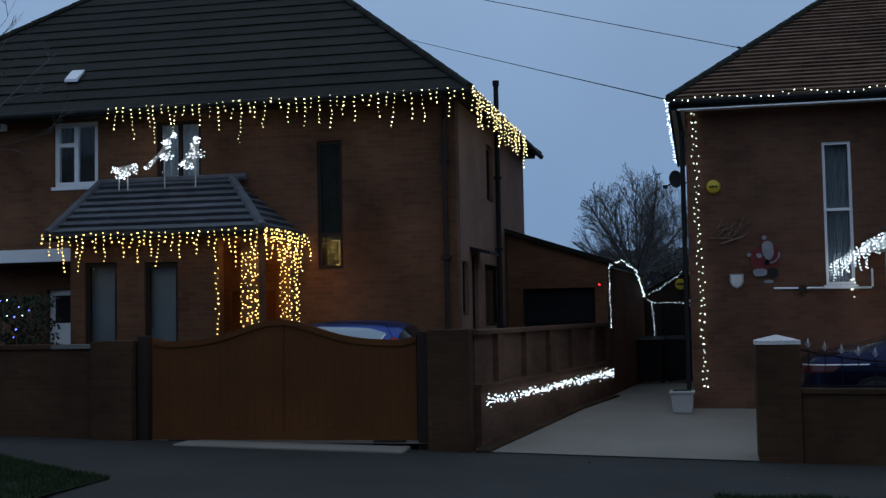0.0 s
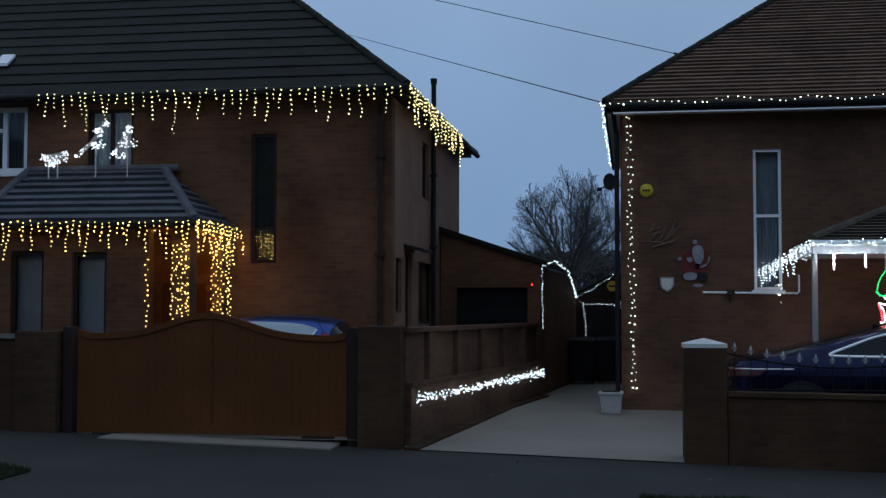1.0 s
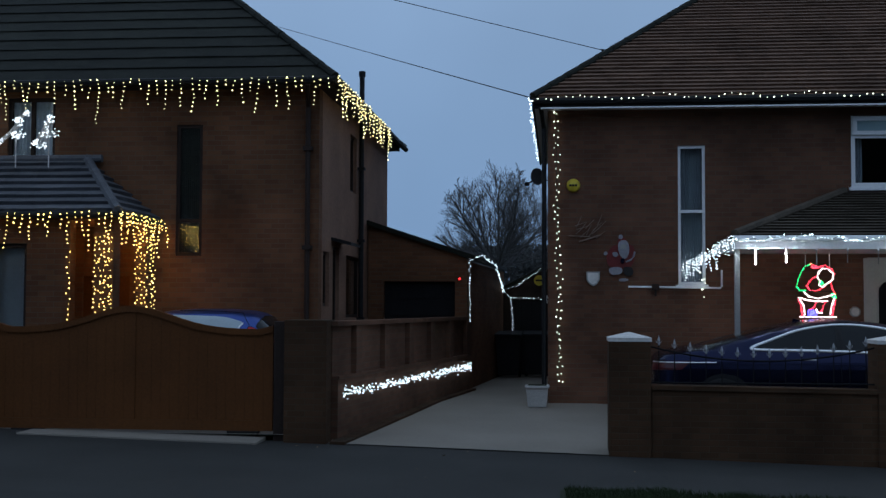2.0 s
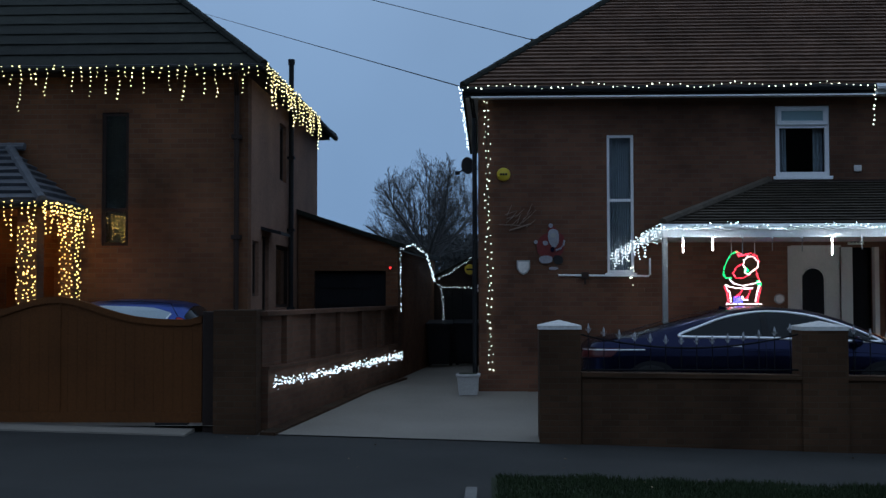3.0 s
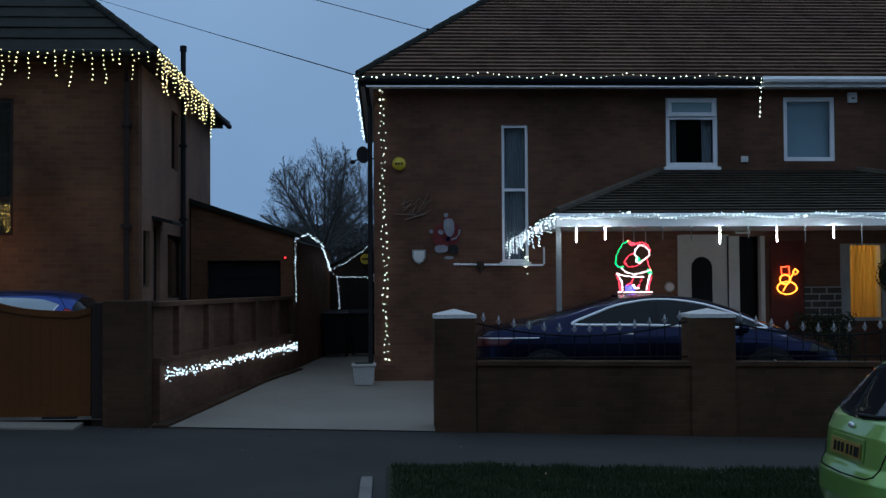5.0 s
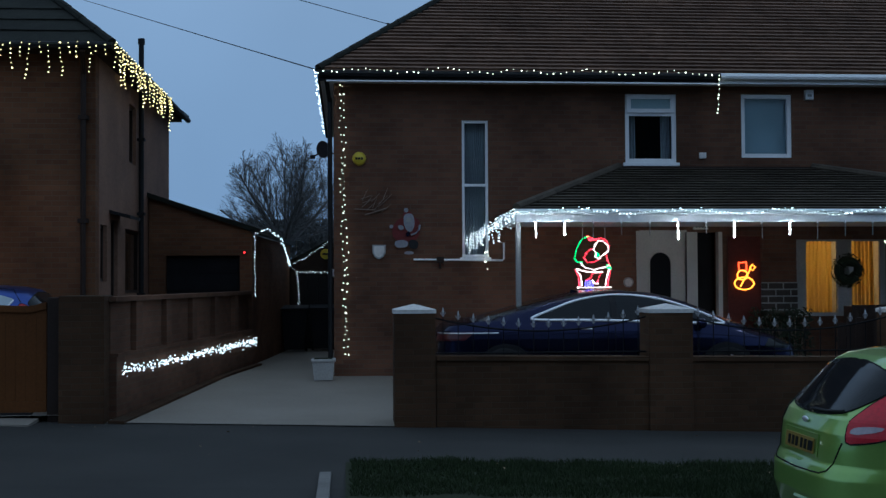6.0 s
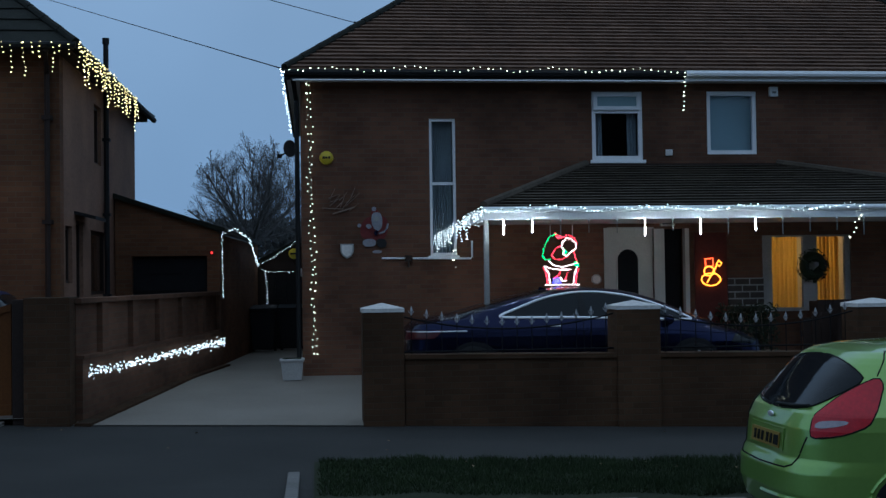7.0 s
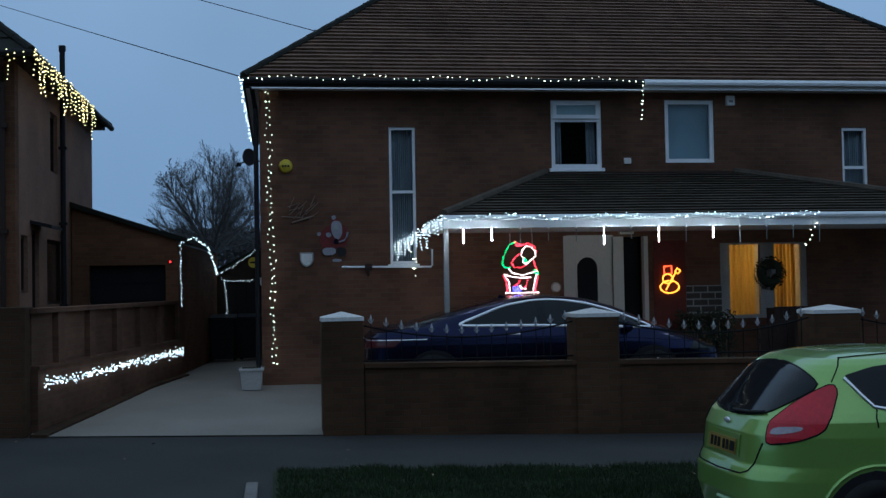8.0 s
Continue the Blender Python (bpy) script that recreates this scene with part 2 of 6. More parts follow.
def window(house, x0, x1, z0, z1, y, frame_mat, rails=(), stiles=(), back=None, sill=True, label="", w=0.055, pleats=0, glass=None):
    """A window in a wall along x: frame with rails and stiles, one pane for each light, a sill, and a curtain or blind behind."""
    bm = bmesh.new()
    for b in ((x0, x0 + w, z0, z1), (x1 - w, x1, z0, z1), (x0 + w, x1 - w, z0, z0 + w), (x0 + w, x1 - w, z1 - w, z1)):
        bm_box(bm, b[0], b[1], y, y + 0.07, b[2], b[3])
    xs = [x0 + w, *stiles, x1 - w]
    zs = [z0 + w, *rails, z1 - w]
    for s in stiles:
        bm_box(bm, s - w / 2, s + w / 2, y + 0.004, y + 0.066, z0 + w, z1 - w)
    for r in rails:
        bm_box(bm, x0 + w, x1 - w, y + 0.008, y + 0.062, r - w / 2, r + w / 2)
    win = part("window", bm, frame_mat, house, label)
    for a, b in zip(xs, xs[1:]):
        for c, d in zip(zs, zs[1:]):
            pane = part("pane", box(a, b, y + 0.03, y + 0.036, c, d), glass or M_GLASS, win)
            pane.visible_shadow = False
    if sill:
        part("sill", box(x0 - 0.04, x1 + 0.04, y - 0.07, y + 0.02, z0 - 0.06, z0 - 0.002, bevel=0.008), frame_mat, win)
    if back:
        bm, n = bmesh.new(), 60
        top = [bm.verts.new((x0 + (x1 - x0) * k / n, y + 0.16 + pleats * math.sin(k * 1.3) * (0.7 + 0.3 * math.sin(k * 0.37)), z1)) for k in range(n + 1)]
        low = [bm.verts.new((v.co.x, v.co.y, z0)) for v in top]
        for k in range(n):
            bm.faces.new((top[k], top[k + 1], low[k + 1], low[k]))
        part("curtain", bm, back, win, smooth=True)
    return win


def bulbs_mesh(places, radius, mat, name="bulb"):
    """Small faceted bulbs, joined."""
    t = (1 + 5 ** 0.5) / 2
    ico = np.array([(-1, t, 0), (1, t, 0), (-1, -t, 0), (1, -t, 0), (0, -1, t), (0, 1, t), (0, -1, -t), (0, 1, -t), (t, 0, -1), (t, 0, 1), (-t, 0, -1), (-t, 0, 1)]) / (1 + t * t) ** 0.5
    tri = np.array([(0, 11, 5), (0, 5, 1), (0, 1, 7), (0, 7, 10), (0, 10, 11), (1, 5, 9), (5, 11, 4), (11, 10, 2), (10, 7, 6), (7, 1, 8), (3, 9, 4), (3, 4, 2), (3, 2, 6), (3, 6, 8), (3, 8, 9), (4, 9, 5), (2, 4, 11), (6, 2, 10), (8, 6, 7), (9, 8, 1)])
    rs = np.array([radius * random.uniform(0.7, 1.2) for _ in places])
    v = (np.array(places)[:, None, :] + ico[None] * rs[:, None, None]).reshape(-1, 3)
    f = (tri[None] + 12 * np.arange(len(places))[:, None, None]).reshape(-1, 3)
    me = bpy.data.meshes.new(name)
    me.from_pydata(v.tolist(), [], f.tolist())
    me.materials.append(mat)
    return me


def lights(name, at, places, wires, radius, mat, label, category="string lights", wire_radius=0.004):
    """A string of lights: one wire mesh and its bulbs."""
    ob = thing(name, at, label, category)
    if wires:
        bm = bmesh.new()
        for w in wires:
            bm_tube(bm, w, wire_radius, 3)
        part("wire", bm, M_WIRE, ob)
    b = new("bulb", bulbs_mesh(places, radius, mat))
    b.parent, b.matrix_parent_inverse = ob, Matrix.Translation(-Vector(at))
    tagged(b, kind="stuff")
    return ob


def icicles(a, b, spacing, lengths, step, swing=0.02):
    """Strands of unequal length hung from a line: places of bulbs and the wires."""
    a, b = Vector(a), Vector(b)
    n = max(2, int((b - a).length / spacing))
    places, wires = [], [[a, b]]
    for k in range(n + 1):
        p = a.lerp(b, k / n) + Vector((random.uniform(-0.02, 0.02), random.uniform(-0.02, 0.02), random.uniform(-0.03, 0.03)))
        places.append(p.copy())
        length = lengths[k % len(lengths)] * random.uniform(0.8, 1.2)
        q = p.copy()
        line = [p.copy()]
        while p.z - q.z < length:
            q = q + Vector((random.uniform(-swing, swing), random.uniform(-swing, swing), -step * random.uniform(0.8, 1.2)))
            places.append(q.copy()), line.append(q.copy())
        if len(line) > 1:
            wires.append(line)
    return places, wires


def along(pts, step, jitter=0.01):
    """Places at even steps along a line of points."""
    out = []
    for a, b in zip(pts, pts[1:]):
        a, b = Vector(a), Vector(b)
        n = max(1, round((b - a).length / step))
        out += [a.lerp(b, k / n) + Vector([random.uniform(-jitter, jitter) for _ in range(3)]) for k in range(n)]
    return out


# ---- ground ----
def street(x):
    """Height of the pavement: the street falls gently along x."""
    return -0.045 - 0.028 * max(-22.0, min(22.0, x))


def strip(xs, ys, height, thick=0.0, jitter=0.0):
    """A surface over a grid of xs and ys."""
    bm = bmesh.new()
    g = [[bm.verts.new((x, y, height(x, y))) for y in ys] for x in xs]
    for i in range(len(xs) - 1):
        for j in range(len(ys) - 1):
            bm.faces.new((g[i][j], g[i + 1][j], g[i + 1][j + 1], g[i][j + 1]))
    return bm


def lin(a, b, n):
    return [a + (b - a) * k / n for k in range(n + 1)]


XS = [-2000, -300, -60, *lin(-22, 22, 22), 60, 300, 2000]
solid("ground", strip(XS, [-2000, -200, -20, *lin(-8, 32, 10), 100, 400, 2500], lambda x, y: street(x) - 0.22), M_SOIL, "dark open ground reaching to the horizon", "ground", "structure")
solid("road", strip([-60, *lin(-22, 22, 22), 60], lin(-1.5, 9.2, 7), lambda x, y: street(x) - 0.075 + 0.02 * math.cos((y - 4) / 4)), M_ASPHALT, "worn dark asphalt street at dusk", "road", "structure")
solid("pavement", strip([-300, -60, *lin(-22, 22, 44), 60, 300], lin(11.55, 14.6, 4), lambda x, y: street(x)), M_ASPHALT, "dark asphalt footpath beside the garden walls", "pavement", "structure")
solid("pavement_crossing", strip(lin(-6.6, 0.1, 12), lin(9.15, 11.55, 5), lambda x, y: street(x) - 0.05 * max(0, min(1, (10 - y) / 0.8))), M_ASPHALT, "asphalt vehicle crossing between grass verges", "pavement", "structure")


def drive_z(x, y):
    t = max(0.0, min(1.0, (y - 14.4) / 5.0))
    return (1 - t) * (street(x) + 0.012) + t * 0.18


solid("driveway", strip(lin(-2.88, 1.0, 8), lin(14.47, 19.35, 8), drive_z), M_CONCRETE, "pale concrete driveway rising between two houses", "driveway", "structure")
solid("back_drive", strip(lin(-2.6, 0.62, 6), lin(19.35, 30, 10), drive_z), M_CONCRETE, "pale concrete drive running back to the garages", "driveway", "structure")
solid("forecourt", strip(lin(1.0, 14, 4), lin(14.6, 20, 4), lambda x, y: 0.12), M_CONCRETE, "concrete forecourt behind the low front wall", "forecourt", "structure")
solid("front_yard", strip(lin(-16, -2.9, 4), lin(14.5, 18, 4), lambda x, y: 0.14), M_CONCRETE, "concrete front yard behind the timber gate", "yard", "structure")


# unseen plain terrace, added behind the camera to close the place and darken reflections
opposite = thing("opposite_terrace", (0, -15, 0), "plain dark brick terrace added unseen across the street", "house", kind="structure")
part("wall", box(-45, 45, -15.4, -15, -0.9, 5.2), M_BRICK, opposite)
part("roof", slab([(-45, -14.7, 5.1), (45, -14.7, 5.1), (45, -21.0, 10.4), (-45, -21.0, 10.4)], (0, 0, -0.15)), M_TILE_L, opposite)

# ---- houses ----
def hip_roof(house, x0, x1, y0, y1, z, pitch, mat, course=0.3, lap=0.028, label=""):
    """A hipped roof: boarded body, lapped tile courses on every slope, rounded hip and ridge tiles."""
    h = (y1 - y0) / 2
    body = bmesh.new()
    v = [body.verts.new(c) for c in ((x0, y0, z), (x1, y0, z), (x1, y1, z), (x0, y1, z), (x0 + h, y0 + h, z + pitch * h), (x1 - h, y0 + h, z + pitch * h))]
    for f in ((0, 1, 5, 4), (1, 2, 5), (2, 3, 4, 5), (3, 0, 4), (3, 2, 1, 0)):
        body.faces.new([v[i] for i in f])
    roof = part("roof", body, mat, house, label)
    run = course / math.hypot(1, pitch)
    n = int(h / run)
    for side in range(4):
        for k in range(n + 1):
            d0, d1 = k * run, min(h, (k + 1) * run + 0.01)
            if d1 - d0 < 0.02:
                continue
            if side == 0:
                q = [(x0 + d0, y0 + d0), (x1 - d0, y0 + d0), (x1 - d1, y0 + d1), (x0 + d1, y0 + d1)]
            elif side == 1:
                q = [(x1 - d0, y0 + d0), (x1 - d0, y1 - d0), (x1 - d1, y1 - d1), (x1 - d1, y0 + d1)]
            elif side == 2:
                q = [(x1 - d0, y1 - d0), (x0 + d0, y1 - d0), (x0 + d1, y1 - d1), (x1 - d1, y1 - d1)]
            else:
                q = [(x0 + d0, y1 - d0), (x0 + d0, y0 + d0), (x0 + d1, y0 + d1), (x0 + d1, y1 - d1)]
            bm = bmesh.new()
            m = max(2, int(math.dist(q[0], q[1]) / 0.33))
            low, up, under = [], [], []
            for i in range(m + 1):
                a = Vector((*q[0], z + pitch * d0)).lerp(Vector((*q[1], z + pitch * d0)), i / m)
                b = Vector((*q[3], z + pitch * d1)).lerp(Vector((*q[2], z + pitch * d1)), i / m)
                lift = lap + random.uniform(-0.004, 0.004)
                low.append(bm.verts.new(a + Vector((0, 0, lift))))
                up.append(bm.verts.new(b + Vector((0, 0, 0.006))))
                under.append(bm.verts.new(a.lerp(b, 0.3) + Vector((0, 0, -0.012))))
            for i in range(m):
                bm.faces.new((low[i], low[i + 1], up[i + 1], up[i]))
                bm.faces.new((under[i], under[i + 1], low[i + 1], low[i]))
            part("tile_course", bm, mat, roof)
    top = z + pitch * h + 0.02
    for a, b in (((x0, y0, z + 0.02), (x0 + h, y0 + h, top)), ((x1, y0, z + 0.02), (x1 - h, y0 + h, top)), ((x0, y1, z + 0.02), (x0 + h, y0 + h, top)), ((x1, y1, z + 0.02), (x1 - h, y0 + h, top)), ((x0 + h, y0 + h, top), (x1 - h, y0 + h, top))):
        a, b = Vector(a), Vector(b)
        n, bm = max(2, int((b - a).length / 0.42)), bmesh.new()
        for i in range(n):
            bm_tube(bm, [a.lerp(b, i / n), a.lerp(b, (i + 1.06) / n)], 0.07, 8, 0.062)
        part("ridge_tile", bm, M_TILE_L, roof)
    return roof


def lean_roof(house, eave, wall, mat, course=0.26, lap=0.03):
    """A half-hipped lean-to roof against a wall: eave and wall are (x0, x1, y, z)."""
    ex0, ex1, ey, ez = eave
    wx0, wx1, wy, wz = wall
    body = bmesh.new()
    v = [body.verts.new(c) for c in ((ex0, ey, ez), (ex1, ey, ez), (ex1, wy, ez), (ex0, wy, ez), (wx0, wy, wz), (wx1, wy, wz))]
    for f in ((0, 1, 5, 4), (1, 2, 5), (3, 0, 4), (3, 2, 1, 0), (2, 3, 4, 5)):
        body.faces.new([v[i] for i in f])
    roof = part("porch_roof", body, mat, house)
    n = int(math.hypot(wy - ey, wz - ez) / course)
    P = Vector
    for c0, c1, w0, w1 in ((P((ex0, ey, ez)), P((ex1, ey, ez)), P((wx0, wy, wz)), P((wx1, wy, wz))),
                           (P((ex1, ey, ez)), P((ex1, wy, ez)), P((wx1, wy, wz)), P((wx1, wy, wz))),
                           (P((ex0, wy, ez)), P((ex0, ey, ez)), P((wx0, wy, wz)), P((wx0, wy, wz)))):
        for k in range(n):
            a0, a1 = c0.lerp(w0, k / n), c1.lerp(w1, k / n)
            b0, b1 = c0.lerp(w0, (k + 1.04) / n), c1.lerp(w1, (k + 1.04) / n)
            up = P((0, 0, lap))
            bm = bmesh.new()
            m = max(2, int((a1 - a0).length / 0.3))
            lo = [bm.verts.new(a0.lerp(a1, i / m) + up + P((0, 0, random.uniform(-0.004, 0.004)))) for i in range(m + 1)]
            un = [bm.verts.new(a0.lerp(a1, i / m).lerp(b0.lerp(b1, i / m), 0.18) - up * 0.2) for i in range(m + 1)]
            hi = [bm.verts.new(b0.lerp(b1, i / m) + up * 0.2) for i in range(m + 1)]
            for i in range(m):
                bm.faces.new((lo[i], lo[i + 1], hi[i + 1], hi[i]))
                bm.faces.new((un[i], un[i + 1], lo[i + 1], lo[i]))
            part("tile_course", bm, mat, roof)
    for a, b in (((ex0, ey, ez + 0.03), (wx0, wy, wz + 0.03)), ((ex1, ey, ez + 0.03), (wx1, wy, wz + 0.03))):
        part("hip_tile", tube([a, b], 0.07, 8), mat, roof)
    return roof


def gutter(house, pts, mat, r=0.055):
    """A half-round gutter along pts."""
    return part("gutter", tube(pts, r, 8), mat, house)


# ---- the house with the timber gate ----
LX0, LX1, LY0, LY1 = -14.45, -3.62, 17.4, 24.6
left_house = thing("semi_detached_house", (-9, 21, 0.14), "brown brick two-storey house with a dark hipped tile roof and warm icicle lights", "house", kind="structure")
L_HOLES = [(-10.37, -9.58, 3.98, 5.04), (-8.55, -7.78, 4.0, 4.97), (-5.84, -5.43, 2.51, 4.52), (-7.3, -6.55, 0.14, 2.2), (-10.5, -9.75, 0.14, 2.3), (-13.4, -12.0, 3.9, 5.0)]
part("wall", wall_cells("x", LX0, LX1, 0.0, 5.1, LY0, 0.25, L_HOLES), M_BRICK_L, left_house)
S_HOLES = [(17.75, 18.25, 1.75, 2.6), (18.55, 19.1, 0.3, 2.72), (19.75, 21.3, 1.55, 2.62), (20.1, 20.75, 3.75, 4.75)]
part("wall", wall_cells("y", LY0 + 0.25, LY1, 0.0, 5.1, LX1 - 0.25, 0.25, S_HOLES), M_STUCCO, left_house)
part("wall", wall_cells("x", LX0, LX1 - 0.25, 0.0, 5.1, LY1 - 0.25, 0.25, []), M_BRICK_L, left_house)
part("wall", wall_cells("y", LY0 + 0.25, LY1 - 0.25, 0.0, 5.1, LX0, 0.25, []), M_BRICK_L, left_house)
# the rooms' darkness is painted: near-black partitions and floor
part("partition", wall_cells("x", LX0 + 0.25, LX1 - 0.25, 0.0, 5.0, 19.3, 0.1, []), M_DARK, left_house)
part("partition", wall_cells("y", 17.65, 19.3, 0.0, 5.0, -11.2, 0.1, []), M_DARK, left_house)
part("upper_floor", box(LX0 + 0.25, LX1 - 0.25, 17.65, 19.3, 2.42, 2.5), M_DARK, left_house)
hip_roof(left_house, -14.78, -3.31, 17.0, 25.0, 5.14, 0.82, M_TILE_L, course=0.34, lap=0.03)
part("soffit", box(-14.7, -3.4, 17.08, 24.9, 5.06, 5.13), M_BROWNFRAME, left_house)
gutter(left_house, [(-14.78, 16.98, 5.11), (-3.3, 16.98, 5.11)], M_BLACK)
gutter(left_house, [(-3.28, 16.98, 5.11), (-3.28, 25.0, 5.11)], M_BLACK)
window(left_house, -10.37, -9.58, 3.98, 5.04, 17.44, M_PVC, rails=(), stiles=(-9.99,), back=M_DARKNET, pleats=0.02, label="white casement window with a net curtain", w=0.075)
part("transom", box(-10.32, -10.02, 17.43, 17.5, 4.64, 4.7), M_PVC, left_house)
window(left_house, -8.55, -7.78, 4.0, 4.97, 17.44, M_BROWNFRAME, stiles=(-8.16,), back=M_STRIPED, pleats=0.04, label="brown window with striped pale curtains")
window(left_house, -5.84, -5.43, 2.51, 4.52, 17.43, M_BROWNFRAME, rails=(3.05,), back=M_DARKNET, pleats=0.02, sill=False, label="tall narrow dark-framed stair window", w=0.05, glass=M_GLASS_D)
window(left_house, -13.4, -12.0, 3.9, 5.0, 17.44, M_PVC, stiles=(-12.7,), back=M_NET, pleats=0.02)
part("front_door", box(-7.3, -6.55, 17.46, 17.52, 0.14, 2.2), M_GATE, left_house, "stained timber front door inside the porch")
part("front_door", box(-10.5, -9.75, 17.5, 17.55, 0.14, 2.3), M_PVC, left_house, "white panelled front door")
part("door_light", box(-10.4, -9.95, 17.492, 17.5, 1.75, 2.2), M_DARK, left_house)
for y0, y1, z0, z1 in S_HOLES:
    bm = bmesh.new()
    for b in ((y0, y0 + 0.05, z0, z1), (y1 - 0.05, y1, z0, z1), (y0 + 0.05, y1 - 0.05, z0, z0 + 0.05), (y0 + 0.05, y1 - 0.05, z1 - 0.05, z1)):
        bm_box(bm, -3.74, -3.68, *b)
    side_win = part("window", bm, M_BROWNFRAME, left_house, "dark-framed side window")
    part("pane", box(-3.72, -3.714, y0 + 0.05, y1 - 0.05, z0 + 0.05, z1 - 0.05), M_GLASS, side_win)
    # near-black sheet close behind the pane paints the unlit room
    part("dark_backing", box(-3.86, -3.85, y0, y1, z0, z1), M_DARK, side_win)
part("side_canopy", slab([(-3.62, 18.4, 2.8), (-3.62, 19.3, 2.8), (-3.3, 19.3, 2.72), (-3.3, 18.4, 2.72)], (0, 0, 0.05)), M_BLACK, left_house)
flue = thing("flue_pipe", (-3.55, 20.9, 0.2), "tall black flue pipe fixed to a brick side wall", "pipe")
part("pipe", tube([(-3.555, 20.9, 0.2), (-3.555, 20.9, 6.0)], 0.046, 10), M_BLACK, flue)
part("cowl", tube([(-3.555, 20.9, 5.9), (-3.555, 20.9, 6.0)], 0.06, 10), M_BLACK, flue)
for z in (1.5, 2.9, 4.2):
    part("bracket", box(-3.62, -3.49, 20.84, 20.96, z, z + 0.05), M_BLACK, flue)
downpipe = thing("downpipe", (-3.8, 17.35, 0.2), "dark brown rainwater pipe down the brick corner", "pipe")
part("pipe", tube([(-3.72, 16.98, 5.05), (-3.78, 17.33, 4.75), (-3.78, 17.33, 0.2)], 0.04, 8), M_BROWNFRAME, downpipe)
for z in (1.2, 2.6, 4.1):
    part("clip", box(-3.85, -3.71, 17.28, 17.4, z, z + 0.06), M_BROWNFRAME, downpipe)
vent = thing("roof_vent", (-9.6, 18.2, 6.2), "small pale vent tile on a dark roof", "vent")
part("cover", slab([(-10.35, 17.7, 5.78), (-10.12, 17.7, 5.78), (-10.12, 17.95, 5.98), (-10.35, 17.95, 5.98)], (0, 0, 0.05)), M_PVC, vent)
part("base", slab([(-10.35, 17.75, 5.72), (-10.12, 17.75, 5.72), (-10.12, 17.95, 5.9), (-10.35, 17.95, 5.9)], (0, 0, 0.06)), M_BLACK, vent)

# porch of the gated house
PX0, PX1, PY0 = -9.2, -6.2, 15.85
porch_l = thing("brick_porch", (-7.7, 16.5, 0.14), "brick porch with a hipped grey tile roof hung with amber lights", "porch", kind="structure")
part("wall", wall_cells("x", PX0, -6.85, 0.14, 2.95, PY0, 0.2, [(-8.97, -8.45, 0.9, 2.64), (-8.01, -7.48, 0.9, 2.62)]), M_BRICK_L, porch_l)
part("wall", wall_cells("y", PY0 + 0.2, 17.4, 0.14, 2.95, PX0, 0.2, []), M_BRICK_L, porch_l)
part("corner_post", box(-6.5, -6.22, PY0, PY0 + 0.26, 0.14, 2.95), M_BRICK_L, porch_l)
part("wall_post", box(-6.36, -6.2, 17.12, 17.396, 0.14, 2.95), M_BRICK_L, porch_l)
part("ceiling_board", box(PX0, -6.2, PY0, 17.39, 2.955, 3.0), M_GATE, porch_l)
lean_roof(porch_l, (-9.42, -6.06, 15.58, 3.03), (-9.5, -7.25, 17.36, 3.98), M_TILE_P, course=0.235, lap=0.065)
part("ridge_cap", tube([(-9.5, 17.3, 4.0), (-6.98, 17.3, 4.0)], 0.06, 8), M_TILE_P, porch_l)
gutter(porch_l, [(-9.44, 15.56, 3.0), (-6.05, 15.56, 3.0)], M_BLACK, 0.05)
gutter(porch_l, [(-6.04, 15.56, 3.0), (-6.04, 17.35, 3.0)], M_BLACK, 0.05)
window(porch_l, -8.97, -8.45, 0.9, 2.64, PY0 + 0.05, M_BROWNFRAME, back=M_FROST, sill=False, label="dark-framed porch window with frosted glass")
window(porch_l, -8.01, -7.48, 0.9, 2.62, PY0 + 0.05, M_BROWNFRAME, back=M_FROST, sill=False, label="dark-framed porch window with frosted glass")
canopy = thing("door_canopy", (-10.2, 16.9, 2.6), "flat white door canopy on a brick wall", "canopy")
part("fascia", box(-11.6, -9.5, 16.7, 17.396, 2.72, 2.92), M_PVC, canopy)
part("soffit", box(-11.55, -9.55, 16.75, 17.39, 2.69, 2.716), M_BROWNFRAME, canopy)

flood = thing("wall_lantern", (-11.3, 17.35, 5.0), "small pale box lantern under the eaves", "lantern")
part("case", box(-11.42, -11.22, 17.25, 17.396, 4.95, 5.06, bevel=0.01), M_PVC, flood)
part("glass", box(-11.39, -11.25, 17.24, 17.25, 4.97, 5.04), M_FROST, flood)

porch_lamp = thing("porch_lamp", (-6.5, 16.65, 2.9), "small warm ceiling lamp glowing inside a brick porch", "lamp")
part("base", tube([(-6.5, 16.65, 2.95), (-6.5, 16.65, 2.9)], 0.07, 12), M_PVC, porch_lamp)
bm = bmesh.new()
bmesh.ops.create_uvsphere(bm, u_segments=12, v_segments=8, radius=0.07, matrix=Matrix.Translation((-6.5, 16.65, 2.83)))
part("globe", bm, bulb_material("porch_lamp_glow", (1.0, 0.46, 0.09), 60.0), porch_lamp, smooth=True)

# ---- the house with the striped tile roof ----
RX0, RX1, RY0, RY1 = -0.19, 12.5, 19.4, 26.6
right_house = thing("semi_detached_house", (6, 23, 0.14), "red brick two-storey house with a brown hipped tile roof and white lights", "house", kind="structure")
R_HOLES = [(1.93, 2.37, 2.12, 4.4), (4.69, 5.57, 3.7, 4.86), (6.69, 7.57, 3.79, 4.87), (9.9, 10.37, 2.9, 4.4), (4.87, 5.72, 0.14, 2.55), (5.76, 6.28, 0.14, 2.53), (7.62, 9.2, 1.1, 2.4)]
part("wall", wall_cells("x", RX0, RX1, 0.0, 5.0, RY0, 0.25, R_HOLES), M_BRICK, right_house)
